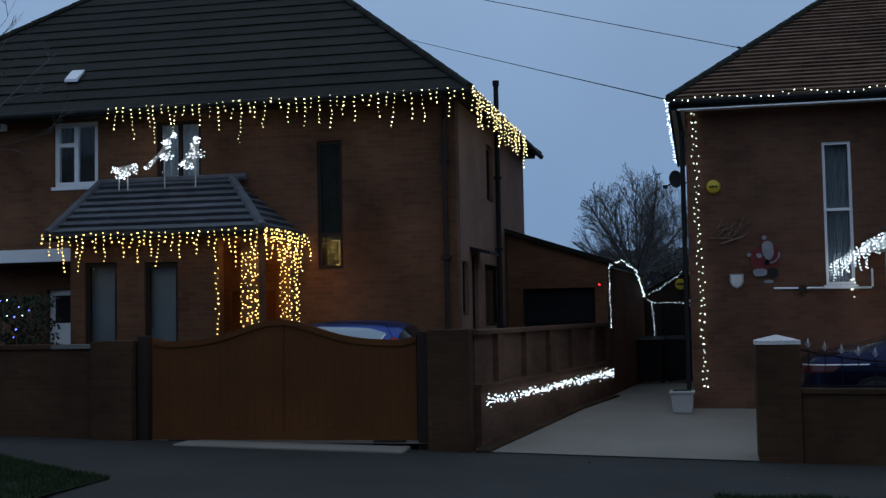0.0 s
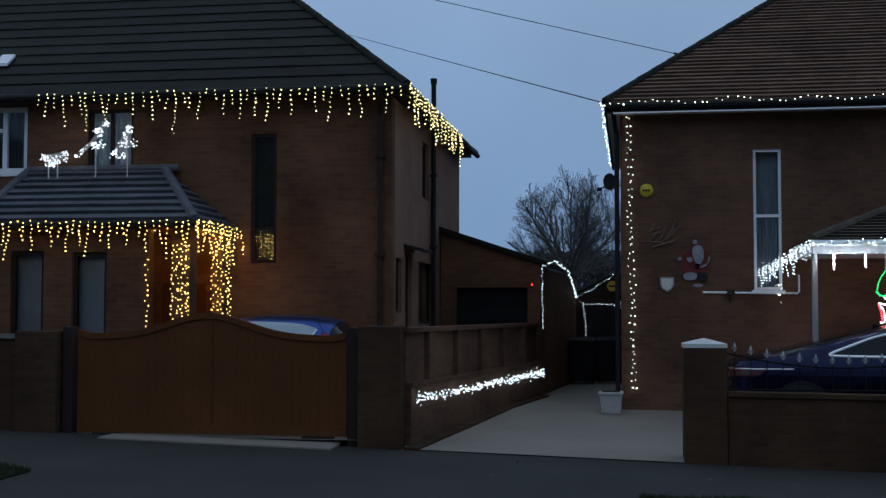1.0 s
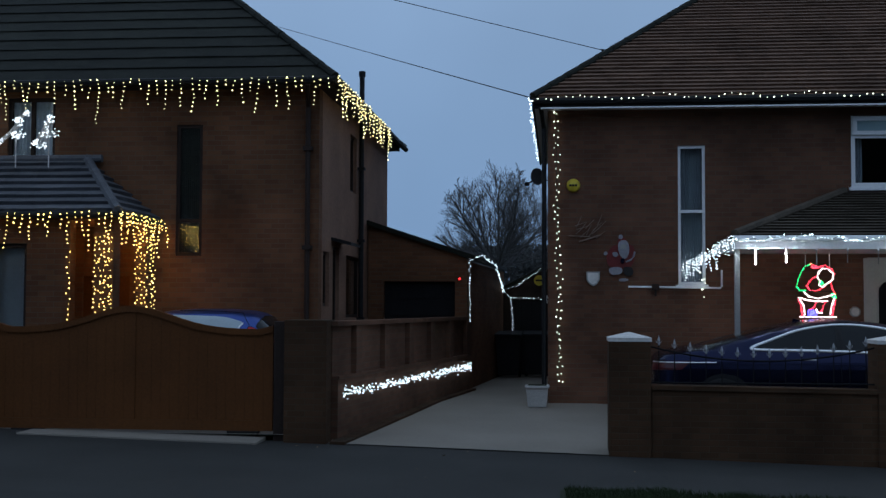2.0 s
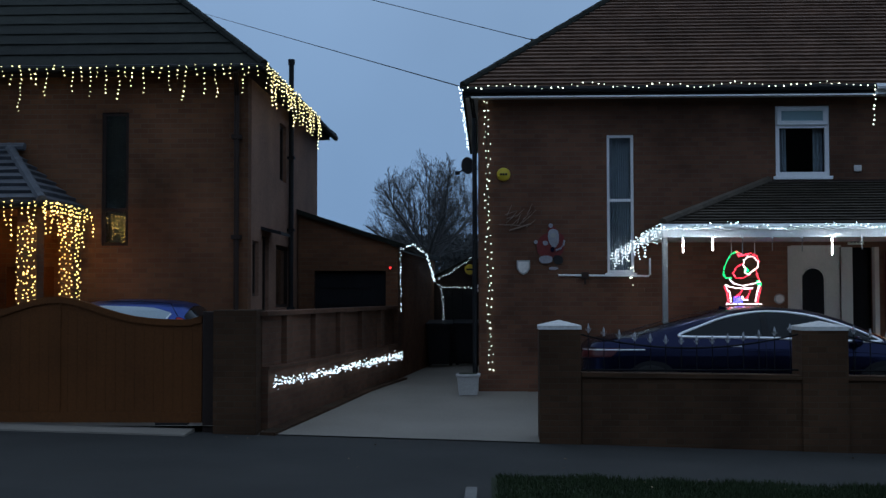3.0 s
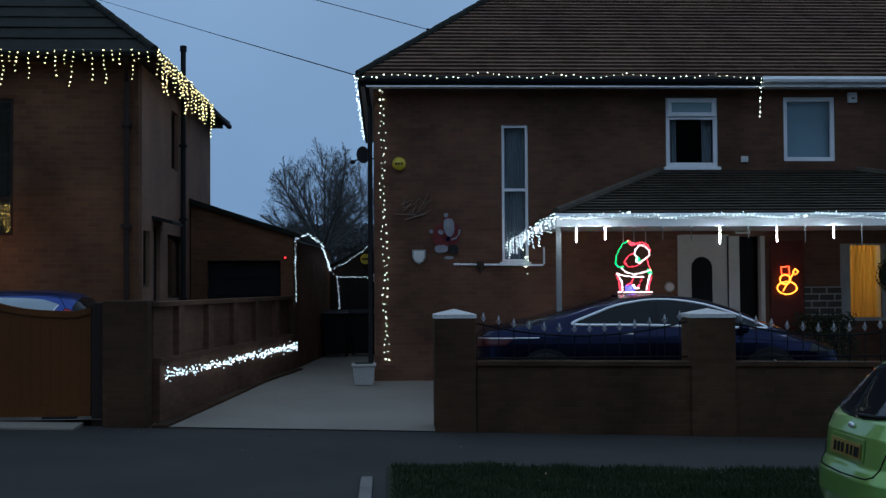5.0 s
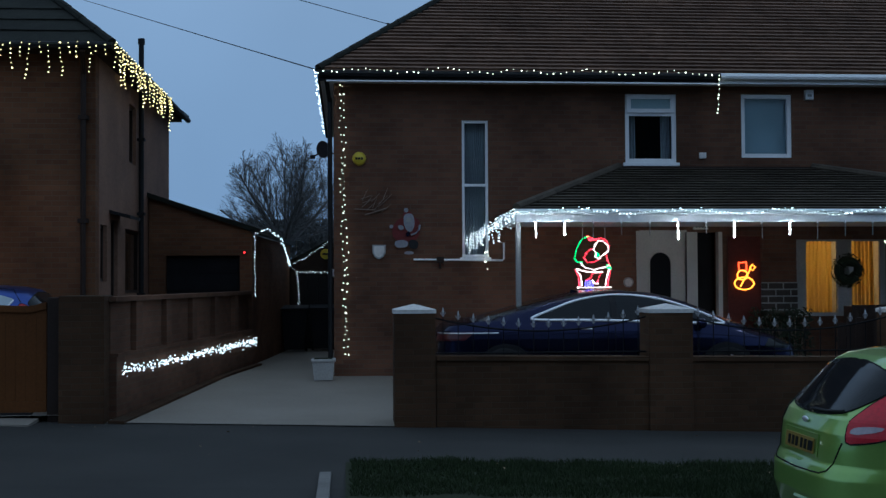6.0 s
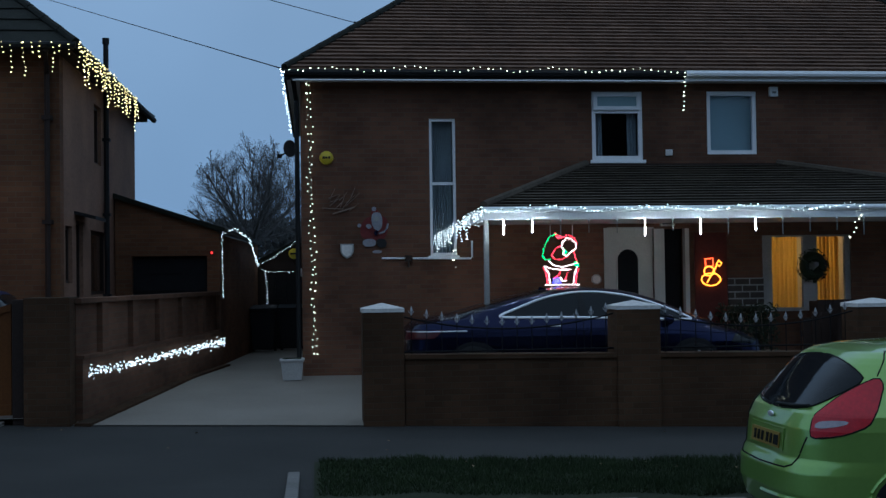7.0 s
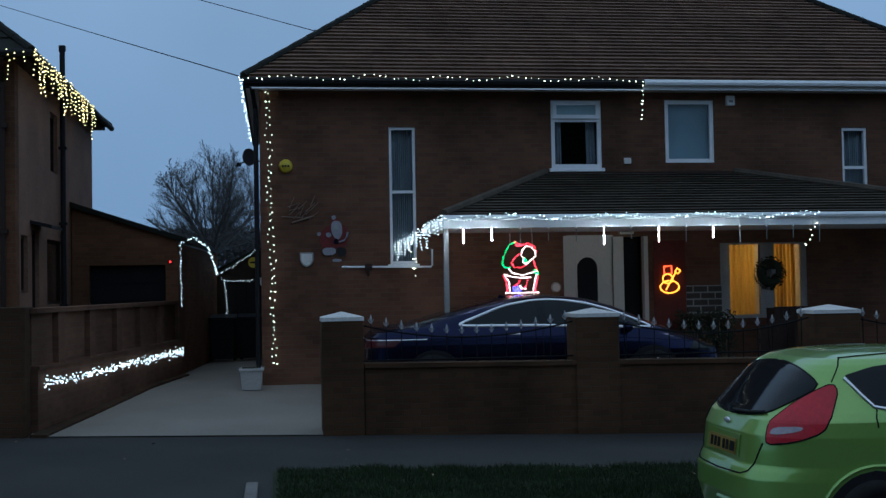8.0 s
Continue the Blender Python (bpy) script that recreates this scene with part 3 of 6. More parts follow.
part("wall", wall_cells("y", RY0 + 0.25, RY1, 0.0, 5.0, RX0, 0.25, []), M_BRICK, right_house)
part("wall", wall_cells("y", RY0 + 0.25, RY1, 0.0, 5.0, RX1 - 0.25, 0.25, []), M_BRICK, right_house)
part("wall", wall_cells("x", RX0 + 0.25, RX1 - 0.25, 0.0, 5.0, RY1 - 0.25, 0.25, []), M_BRICK, right_house)
# near-black partition and floor put the unlit rooms' shade into colour
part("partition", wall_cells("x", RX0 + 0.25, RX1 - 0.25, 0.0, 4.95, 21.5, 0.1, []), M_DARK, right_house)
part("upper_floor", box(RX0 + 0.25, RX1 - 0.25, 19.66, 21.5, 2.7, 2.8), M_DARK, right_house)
hip_roof(right_house, -0.43, 13.0, 19.0, 27.0, 5.15, 0.77, M_TILE_R, course=0.135, lap=0.05)
part("soffit", box(-0.4, 12.9, 19.08, 26.92, 5.0, 5.06), M_PVC, right_house)
part("fascia", box(-0.4, 6.2, 19.04, 19.08, 4.98, 5.12), M_BLACK, right_house)
part("fascia", box(6.2, 12.8, 19.03, 19.08, 4.98, 5.12), M_PVC, right_house)
part("fascia", box(-0.44, -0.4, 19.04, 26.9, 4.98, 5.12), M_BLACK, right_house)
gutter(right_house, [(-0.43, 18.97, 5.09), (6.2, 18.97, 5.09)], M_BLACK, 0.05)
part("gutter_lip", box(-0.3, 6.2, 18.94, 19.03, 4.955, 4.978), M_PVC, right_house)
gutter(right_house, [(6.2, 18.97, 5.09), (12.85, 18.97, 5.09)], M_PVC, 0.055)
window(right_house, 1.93, 2.37, 2.12, 4.4, 19.43, M_PVC, rails=(3.32,), back=M_NET, pleats=0.03, label="tall narrow white stair window with net curtains", w=0.045)
window(right_house, 4.69, 5.57, 3.7, 4.86, 19.43, M_PVC, rails=(4.53,), label="white top-hung window, dark room behind", w=0.07)
window(right_house, 6.69, 7.57, 3.79, 4.87, 19.43, M_PVC, back=M_BLIND_SKY, sill=False, label="white fixed window with a pale blue blind", w=0.07)
window(right_house, 9.9, 10.37, 2.9, 4.4, 19.43, M_PVC, rails=(3.7,), back=M_NET, pleats=0.03, label="narrow white window with net curtains", w=0.05)
for s in (4.74, 5.34):
    bm, n = bmesh.new(), 14
    top = [bm.verts.new((s + 0.17 * k / n, 19.62 + 0.02 * math.sin(k * 1.4), 4.8)) for k in range(n + 1)]
    low = [bm.verts.new((v.co.x + 0.01, v.co.y, 3.75)) for v in top]
    for k in range(n):
        bm.faces.new((top[k], top[k + 1], low[k + 1], low[k]))
    part("curtain", bm, M_NET, right_house, smooth=True)

bm = bmesh.new()
for b in ((4.72, 4.79, 4.545, 4.835), (5.47, 5.54, 4.545, 4.835), (4.79, 5.47, 4.545, 4.61), (4.79, 5.47, 4.775, 4.835)):
    bm_box(bm, b[0], b[1], 19.392, 19.432, b[2], b[3])
sash = part("top_sash", bm, M_PVC, right_house, "top-hung white sash standing proud")
# opaque pale blue pane: the sky's reflection is put into its colour
part("pane", slab([(4.79, 19.41, 4.61), (5.47, 19.41, 4.61), (5.47, 19.425, 4.775), (4.79, 19.425, 4.775)], (0, 0.006, 0)), M_BLIND_SKY, sash, "opaque pane painted pale for the reflected sky")

# porch of the right house
porch_r = thing("tiled_porch", (6.5, 18, 0.14), "long tiled porch roof with white fascia and cool white lights", "porch", kind="structure")
lean_roof(porch_r, (2.47, 11.6, 16.86, 2.76), (4.57, 7.9, 19.38, 3.6), M_TILE_RP, course=0.16, lap=0.035)
part("fascia", box(2.47, 11.6, 16.86, 16.9, 2.58, 2.74), M_PVC, porch_r)
part("fascia", box(2.47, 2.51, 16.9, 19.38, 2.58, 2.74), M_PVC, porch_r)
part("ceiling_board", box(2.51, 11.56, 16.9, 19.39, 2.62, 2.66), M_PVC, porch_r)
gutter(porch_r, [(2.45, 16.83, 2.73), (11.6, 16.83, 2.73)], M_PVC, 0.04)
part("post", box(2.48, 2.55, 16.95, 17.03, 0.12, 2.58), M_GREYPL, porch_r)
part("post", box(11.3, 11.38, 16.95, 17.03, 0.12, 2.58), M_GREYPL, porch_r)
part("lead_flashing", box(4.5, 7.95, 19.36, 19.396, 3.59, 3.635), M_BROWNFRAME, porch_r)


# ---- garages at the end of the drive ----
garage = thing("garage", (-2.6, 24, 0.18), "brick lean-to garage with a sloping roof and a doorway painted dark", "garage", kind="structure")
GX0, GX1, GY = -3.6, -1.72, 22.0
bm = bmesh.new()
for x0, x1, z0, za, zb in ((GX0, -3.3, 0.1, 3.29, 3.19), (-3.3, -1.95, 2.22, 3.19, 2.74), (-1.95, GX1, 0.1, 2.74, 2.64)):
    bm_poly(bm, [(x0, GY, z0), (x1, GY, z0), (x1, GY, zb), (x0, GY, za)], (0, 0.22, 0))
part("front_wall", bm, M_BRICK_L, garage)
part("side_wall", slab([(-1.94, GY + 0.22, 0.1), (-1.5, 27.4, 0.1), (-1.5, 27.4, 2.55), (-1.94, GY + 0.22, 2.6)], (0.22, 0, 0)), M_BRICK_L, garage)
part("back_wall", box(GX0, -1.6, 27.2, 27.4, 0.1, 2.6), M_BRICK_L, garage)
part("roof", slab([(-3.66, 21.9, 3.3), (-1.62, 21.9, 2.63), (-1.2, 27.5, 2.55), (-3.66, 27.5, 3.3)], (0, 0, 0.09)), M_TILE_L, garage)
# near-black door and ribs carry the doorway's shade in their colour
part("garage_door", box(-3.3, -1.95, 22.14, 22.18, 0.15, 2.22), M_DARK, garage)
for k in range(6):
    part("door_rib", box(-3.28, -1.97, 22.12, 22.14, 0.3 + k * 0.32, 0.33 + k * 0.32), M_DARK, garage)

shed = thing("end_garage", (-0.4, 28, 0.18), "dark timber garage with a low gable at the end of the drive", "garage", kind="structure")
SY = 27.3
part("front_wall", slab([(-1.38, SY, 0.1), (-1.12, SY, 0.1), (-1.12, SY, 1.92), (-0.1, SY, 1.92), (0.7, SY, 1.92), (0.7, SY, 2.1), (-0.42, SY, 2.56), (-1.38, SY, 2.06)], (0, 0.15, 0)), M_BROWNFRAME, shed)
# opening's shade painted as a near-black slab behind the boards
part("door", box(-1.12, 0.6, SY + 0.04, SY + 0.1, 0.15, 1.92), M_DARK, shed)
for k in range(7):
    part("door_board", box(-1.1 + k * 0.24, -0.88 + k * 0.24, SY + 0.02, SY + 0.042, 0.2, 1.9), M_BLACK, shed)
part("roof", slab([(-1.5, SY - 0.1, 2.03), (-0.42, SY - 0.1, 2.6), (-0.42, 31, 2.6), (-1.5, 31, 2.03)], (0, 0, 0.06)), M_TILE_L, shed)
part("roof", slab([(-0.42, SY - 0.1, 2.6), (0.8, SY - 0.1, 2.08), (0.8, 31, 2.08), (-0.42, 31, 2.6)], (0, 0, 0.06)), M_TILE_L, shed)
part("side_wall", box(-1.38, -1.28, SY + 0.16, 31, 0.1, 2.05), M_BROWNFRAME, shed)

# ---- boundary walls ----
# wall along the drive
WA, WB = Vector((-2.9, 14.5, 0)), Vector((-1.72, 22.0, 0))
wd = (WB - WA).normalized()
wn_ = Vector((wd.y, -wd.x, 0))


def along_wall(s0, s1, o0, o1, z0, z1, z0b=None, z1b=None):
    """A block in the drive wall's own measure: s along it, o out towards the drive."""
    z0b, z1b = z0 if z0b is None else z0b, z1 if z1b is None else z1b
    a, b = WA + wd * s0, WA + wd * s1
    q = [a + wn_ * o0, b + wn_ * o0, b + wn_ * o1, a + wn_ * o1]
    bm = bmesh.new()
    lo = [bm.verts.new((p.x, p.y, z)) for p, z in zip(q, (z0, z0b, z0b, z0))]
    hi = [bm.verts.new((p.x, p.y, z)) for p, z in zip(q, (z1, z1b, z1b, z1))]
    bm.faces.new(lo[::-1]), bm.faces.new(hi)
    for i in range(4):
        j = (i + 1) % 4
        bm.faces.new((lo[i], lo[j], hi[j], hi[i]))
    return bm


WL = (WB - WA).length
drive_wall = thing("boundary_wall", (-2.3, 18, 0.1), "brown brick boundary wall with piers along the drive", "wall", kind="structure")
part("body", along_wall(0.25, WL, -0.2, -0.03, -0.1, 1.5), M_PANEL, drive_wall)
part("plinth", along_wall(0.25, WL, -0.03, 0.05, -0.1, 0.82), M_PANEL, drive_wall)
part("plinth_cap", along_wall(0.25, WL, -0.03, 0.07, 0.82, 0.86), M_PANEL, drive_wall)
for k in range(6):
    s = 1.0 + k * 1.28
    part("pier", along_wall(s, s + 0.24, -0.029, 0.045, 0.86, 1.5), M_PANEL, drive_wall)
part("coping", along_wall(0.2, WL, -0.23, 0.06, 1.5, 1.56), M_PANEL, drive_wall)
for k in range(16):
    s0, s1 = -0.05 + (WL + 0.2) * k / 16, -0.05 + (WL + 0.2) * (k + 1) / 16 - 0.01
    za, zb = (drive_z(-2.3, (WA + wd * s).y) for s in (s0, s1))
    part("edging_block", along_wall(s0, s1, 0.05, 0.25 - 0.007 * k, za - 0.1, za + 0.035, zb - 0.1, zb + 0.035), M_BRICK_W, drive_wall)

# gate with its posts and side walls
gate = thing("timber_gate", (-5.4, 14.6, 0.15), "orange-brown stained timber driveway gate with an arched top", "gate")
G0, G1 = -7.28, -3.62


def gate_top(x):
    """Swan-neck top line of the closed pair of leaves."""
    u = (x - G0) / (G1 - G0)
    dip = 1.475 - 0.02 * u
    hump = math.exp(-((u - 0.49) / 0.2) ** 2)
    lift = 0.05 * (math.exp(-(u / 0.03) ** 2) + math.exp(-((1 - u) / 0.03) ** 2))
    return dip + 0.285 * hump + lift


n_board = 30
for k in range(n_board):
    a, b = G0 + (G1 - G0) * k / n_board, G0 + (G1 - G0) * (k + 1) / n_board - 0.002
    zb = 0.19
    bm = bmesh.new()
    bm_poly(bm, [(a, 14.6, zb), (b, 14.6, zb), (b, 14.6, gate_top(b) - 0.05), ((a + b) / 2, 14.6, gate_top((a + b) / 2) - 0.05), (a, 14.6, gate_top(a) - 0.05)], (0, 0.04, 0))
    part("board", bm, M_GATE, gate)
rail = [(x, 14.6, gate_top(x) - 0.03) for x in lin(G0, G1, 60)]
bm, rings = bmesh.new(), []
for x, y, z in rail:
    rings.append([bm.verts.new(c) for c in ((x, 14.575, z - 0.05), (x, 14.665, z - 0.05), (x, 14.665, z + 0.03), (x, 14.575, z + 0.03))])
for a, b in zip(rings, rings[1:]):
    for k in range(4):
        bm.faces.new((a[k], a[(k + 1) % 4], b[(k + 1) % 4], b[k]))
bm.faces.new(rings[0]), bm.faces.new(rings[-1][::-1])
part("top_rail", bm, M_GATE, gate)
part("bottom_rail", box(G0, G1, 14.58, 14.66, 0.17, 0.3), M_GATE, gate)
part("meeting_stile", box(-5.46, -5.42, 14.585, 14.6, 0.2, 1.72), M_GATE, gate)
for x in (-6.85, -4.0):
    part("roller", box(x - 0.2, x + 0.2, 14.56, 14.68, 0.1, 0.17), M_BLACK, gate)
part("sill_rail", slab([(-6.75, 14.08, street(-6.75) + 0.02), (-3.7, 14.08, street(-3.7) + 0.02), (-3.7, 14.58, street(-3.7) + 0.045), (-6.75, 14.58, street(-6.75) + 0.02)], (0, 0, -0.2)), M_CONCRETE, gate, "pale concrete threshold under the gate")
for x in (-7.48, -3.6):
    post = solid("gate_post", box(x, x + 0.15, 14.54, 14.7, 0.0, 1.56, bevel=0.01), M_BROWNFRAME, "black square steel gate post", "gate post", group="gate posts")


def brick_pillar(name, x0, x1, y0, y1, z0, z1, mat, label, cap=None):
    ob = thing(name, ((x0 + x1) / 2, (y0 + y1) / 2, z0), label, "pillar", group="wall pillars")
    part("shaft", box(x0, x1, y0, y1, z0, z1, bevel=0.008), mat, ob)
    if cap:
        o = 0.008
        bm = bm_box(bmesh.new(), x0 - o, x1 + o, y0 - o, y1 + o, z1, z1 + 0.045)
        v = [bm.verts.new(c) for c in ((x0 - o, y0 - o, z1 + 0.047), (x1 + o, y0 - o, z1 + 0.047), (x1 + o, y1 + o, z1 + 0.047), (x0 - o, y1 + o, z1 + 0.047), ((x0 + x1) / 2, (y0 + y1) / 2, z1 + 0.115))]
        for i in range(4):
            bm.faces.new((v[i], v[(i + 1) % 4], v[4]))
        bm.faces.new(v[3::-1])
        part("cap", bm, cap, ob, "white pyramid-topped cap stone")
    return ob


brick_pillar("brick_pillar", -3.44, -2.9, 14.42, 14.95, -0.02, 1.58, M_BRICK_W, "dark brick gate pillar at the drive corner")
brick_pillar("brick_pillar", -8.1, -7.5, 14.42, 14.95, 0.05, 1.5, M_BRICK_W, "dark brick gate pillar beside the yard wall")
yard_wall = thing("yard_wall", (-12, 14.6, 0.1), "low dark brick front wall with a pale coping", "wall", kind="structure")
part("body", box(-18, -8.1, 14.5, 14.75, -0.05, 1.4), M_BRICK_W, yard_wall)
part("coping", box(-18, -8.72, 14.46, 14.79, 1.4, 1.46), M_BRICK_W, yard_wall)
part("coping", box(-8.71, -8.1, 14.46, 14.79, 1.4, 1.455), M_KERB, yard_wall, "short pale coping stone")

front_wall = thing("front_wall", (6, 14.6, 0), "low dark brick front garden wall", "wall", kind="structure")
part("body", slab([(1.12, 14.5, -0.4), (13.5, 14.5, -0.6), (13.5, 14.5, 0.60), (1.12, 14.5, 0.75)], (0, 0.24, 0)), M_BRICK_W, front_wall)
part("coping", slab([(1.12, 14.47, 0.75), (13.5, 14.47, 0.60), (13.5, 14.47, 0.655), (1.12, 14.47, 0.805)], (0, 0.3, 0)), M_BRICK_W, front_wall)
brick_pillar("brick_pillar", 0.6, 1.11, 14.46, 14.97, -0.3, 1.335, M_BRICK_W, "dark brick wall pillar with a white cap", M_STONECAP)
brick_pillar("brick_pillar", 3.80, 4.36, 14.46, 14.97, -0.3, 1.32, M_BRICK_W, "dark brick wall pillar with a white cap", M_STONECAP)
brick_pillar("brick_pillar", 6.98, 7.62, 14.46, 14.97, -0.3, 1.30, M_BRICK_W, "wide dark brick wall pillar with a white cap", M_STONECAP)


def railing(x0, x1, z_low, z_end, sag):
    """Iron railing whose finial line sags between two pillars."""
    ob = thing("iron_railing", ((x0 + x1) / 2, 14.62, z_low), "black iron railing with silver spear finials on a wall", "railing", group="wall railings")
    n = max(3, round((x1 - x0) / 0.193))
    top = lambda x: z_end - sag * (1 - (2 * (x - x0) / (x1 - x0) - 1) ** 2)
    rails = lin(x0, x1, 24)
    part("top_rail", tube([(x, 14.62, top(x) - 0.16) for x in rails], 0.012, 6), M_IRON, ob)
    part("bottom_rail", tube([(x0, 14.62, z_low + 0.08), (x1, 14.62, z_low + 0.08)], 0.012, 6), M_IRON, ob)
    for k in range(n):
        x = x0 + (x1 - x0) * (k + 0.5) / n
        t = top(x)
        part("bar", tube([(x, 14.62, z_low), (x, 14.62, t - 0.1)], 0.0065, 6), M_IRON, ob)
        bm = bmesh.new()
        for z, r, z2, r2 in ((t - 0.12, 0.008, t - 0.105, 0.017), (t - 0.105, 0.017, t - 0.09, 0.008), (t - 0.09, 0.01, t - 0.06, 0.02), (t - 0.06, 0.02, t, 0.003)):
            bm_tube(bm, [(x, 14.62, z), (x, 14.62, z2)], r, 6, r2)
        for s in (-1, 1):
            bm_tube(bm, [(x, 14.62, t - 0.09), (x + s * 0.026, 14.62, t - 0.085), (x + s * 0.034, 14.62, t - 0.06)], 0.008, 5, 0.004)
        part("finial", bm, M_SILVER, ob)
    return ob


railing(1.12, 3.79, 0.75, 1.43, 0.17)
railing(4.37, 6.97, 0.74, 1.41, 0.17)
railing(7.63, 10.4, 0.7, 1.39, 0.17)
fence = thing("timber_fence", (6.78, 15.1, 0.12), "short run of dark weathered fence boards behind the wall", "fence")
for k in range(4):
    part("board", box(6.5 + k * 0.125, 6.61 + k * 0.125, 15.08, 15.1, 0.12, 1.15 + 0.035 * k), M_BROWNFRAME, fence)
part("rail", box(6.48, 7.0, 15.1, 15.14, 0.9, 0.97), M_BROWNFRAME, fence)
brick_pillar("brick_pillar", 10.41, 11.0, 14.46, 14.97, -0.4, 1.28, M_BRICK_W, "dark brick wall pillar with a white cap", M_STONECAP)

# ---- string lights ----
LONG = (0.1, 0.28, 0.16, 0.42, 0.12, 0.3, 0.5, 0.08, 0.2, 0.36, 0.06)
pl, wr = icicles((-9.15, 16.92, 5.12), (-3.25, 16.92, 5.12), 0.13, LONG, 0.066)
lights("icicle_lights", (-6.2, 16.92, 5.1), pl, wr, 0.0108, M_WARM, "warm white icicle lights hanging from the house gutter")
pl, wr = icicles((-3.22, 16.95, 5.12), (-3.22, 22.3, 5.12), 0.125, (0.1, 0.3, 0.2, 0.45, 0.12, 0.36, 0.5, 0.1), 0.062)
lights("icicle_lights", (-3.22, 20, 5.1), pl, wr, 0.0108, M_WARM, "warm white icicle lights along the side gutter")
pl, wr = icicles((-9.44, 15.5, 3.02), (-6.0, 15.5, 3.02), 0.105, LONG, 0.06)
lights("icicle_lights", (-7.7, 15.5, 3.0), pl, wr, 0.011, M_AMBER, "amber icicle lights along the porch gutter")
pl, wr = icicles((-5.98, 15.5, 3.02), (-5.98, 17.3, 3.02), 0.085, (0.14, 0.34, 0.2, 0.42, 0.1), 0.06)
lights("icicle_lights", (-5.98, 16.4, 3.0), pl, wr, 0.011, M_AMBER, "dense amber icicle lights on the porch side")
for (x0, x1, y0, y1), z1 in (((-6.5, -6.24, PY0 - 0.03, PY0 + 0.05), 2.7), ((-6.36, -6.08, 17.08, 17.2), 2.8)):
    pl = []
    for k, z in enumerate(lin(0.6, z1, 34)):
        for u in (0.1, 0.37, 0.63, 0.9):
            pl.append(Vector((x0 + (x1 - x0) * (u + random.uniform(-0.1, 0.1)), y0, z + 0.04 * u + random.uniform(-0.02, 0.02))))
        pl.append(Vector((x1, y0 + (y1 - y0) * random.random(), z)))
    wire = [pl]
    lights("post_lights", ((x0 + x1) / 2, y0, 0.2), pl, wire, 0.011, M_AMBER, "amber lights wound round a porch post")
pl = [Vector((-6.86 + random.uniform(-0.03, 0.03), PY0 - 0.02, z)) for z in lin(0.6, 2.5, 26)]
lights("door_lights", (-6.86, PY0, 0.6), pl, [pl], 0.011, M_AMBER, "single amber light string down the porch doorway")

pl = along([(x, 18.9, 5.13 + 0.03 * math.sin(x * 5)) for x in lin(-0.45, 6.15, 60)], 0.075, 0.025)
lights("eave_lights", (3, 18.9, 5.1), pl, [pl], 0.011, M_WARMWHITE, "warm white lights along the front gutter")
pl = along([(6.15, 18.9, 5.1), (6.13, 18.9, 4.4)], 0.08, 0.02)
lights("hanging_lights", (6.15, 18.9, 4.4), pl, [pl], 0.0118, M_WARMWHITE, "loose end of a warm white light string")
pl = along([(0.0 - 0.035 * z / 2 + 0.02 * math.sin(z * 7), 19.33, z) for z in lin(5.05, 0.42, 40)], 0.085, 0.02) + along([(0.055 - 0.035 * z / 2 + 0.02 * math.sin(z * 3 + 1), 19.33, z) for z in lin(5.05, 0.42, 36)], 0.095, 0.02)
lights("corner_lights", (0, 19.33, 0.4), pl, [pl[:60]], 0.0105, M_WARMWHITE, "warm white light strings down the house corner")
pl = along([(-0.48, 19.0, 5.12), (-0.48, 26.8, 5.07)], 0.1, 0.025)
lights("side_eave_lights", (-0.48, 22, 5.1), pl, [pl], 0.0125, M_COOL, "cool white lights along the side gutter")

pl = []
for k in range(380):
    s = random.uniform(0.3, WL - 0.05)
    p = WA + wd * s + wn_ * 0.1
    spread = 0.05
    pl.append(Vector((p.x, p.y, 0.64 + 0.008 * math.sin(s * 2.1) + random.gauss(0, spread * 0.6))))
lights("cluster_lights", (-2.3, 18, 0.6), pl, [sorted(pl, key=lambda p: p.y)], 0.0092, M_COOL, "dense cool white cluster lights along the drive wall")

GL = [[(-1.66, 21.88, 1.45), (-1.66, 21.88, 2.62)], [(-1.66, 21.88, 2.62), (-1.5, 22.8, 2.75), (-1.3, 24, 2.6), (-1.25, 25.5, 2.3), (-1.28, 27.1, 2.1)],
      [(-1.45, 27.15, 1.92), (-1.28, 27.15, 2.1), (-0.85, 27.15, 2.3), (-0.42, 27.15, 2.62), (-0.1, 27.15, 2.5)],
      [(-1.28, 27.15, 2.1), (-1.1, 27.15, 1.94), (0.4, 27.15, 1.92)], [(-1.1, 27.15, 1.94), (-1.06, 27.15, 1.1)]]
pl = [p for line in GL for p in along(line, 0.055, 0.02)]
lights("garage_lights", (-1.2, 25, 1.1), pl, GL, 0.0088, M_COOL, "cool white rope of lights over the garage gables")

pl = []
for k in range(105):
    x = 2.43 + 5.8 * k / 105
    pl.append(Vector((x + random.uniform(-0.02, 0.02), 16.785, 2.735 + 0.025 * math.sin(x * 4.1) + random.uniform(-0.035, 0.035))))
lights("porch_lights", (5, 16.8, 2.7), pl, [pl], 0.0078, M_PORCH, "cool white lights draped along the porch fascia")
pl, wr = icicles((2.43, 16.8, 2.76), (2.0, 19.2, 2.42), 0.05, (0.06, 0.18, 0.1, 0.24, 0.05), 0.045)
lights("icicle_lights", (2.3, 18, 2.5), pl, wr, 0.0095, M_COOL, "cool white icicle lights at the porch end")
pl = along([(2.3, 19.25, 2.3), (2.33, 19.25, 1.9)], 0.06, 0.04) + along([(8.2, 16.85, 2.6), (7.95, 16.9, 2.2)], 0.07, 0.03)
lights("hanging_lights", (2.3, 19.25, 1.9), pl, [], 0.0118, M_WARMWHITE, "loose ends of a light string at the porch")
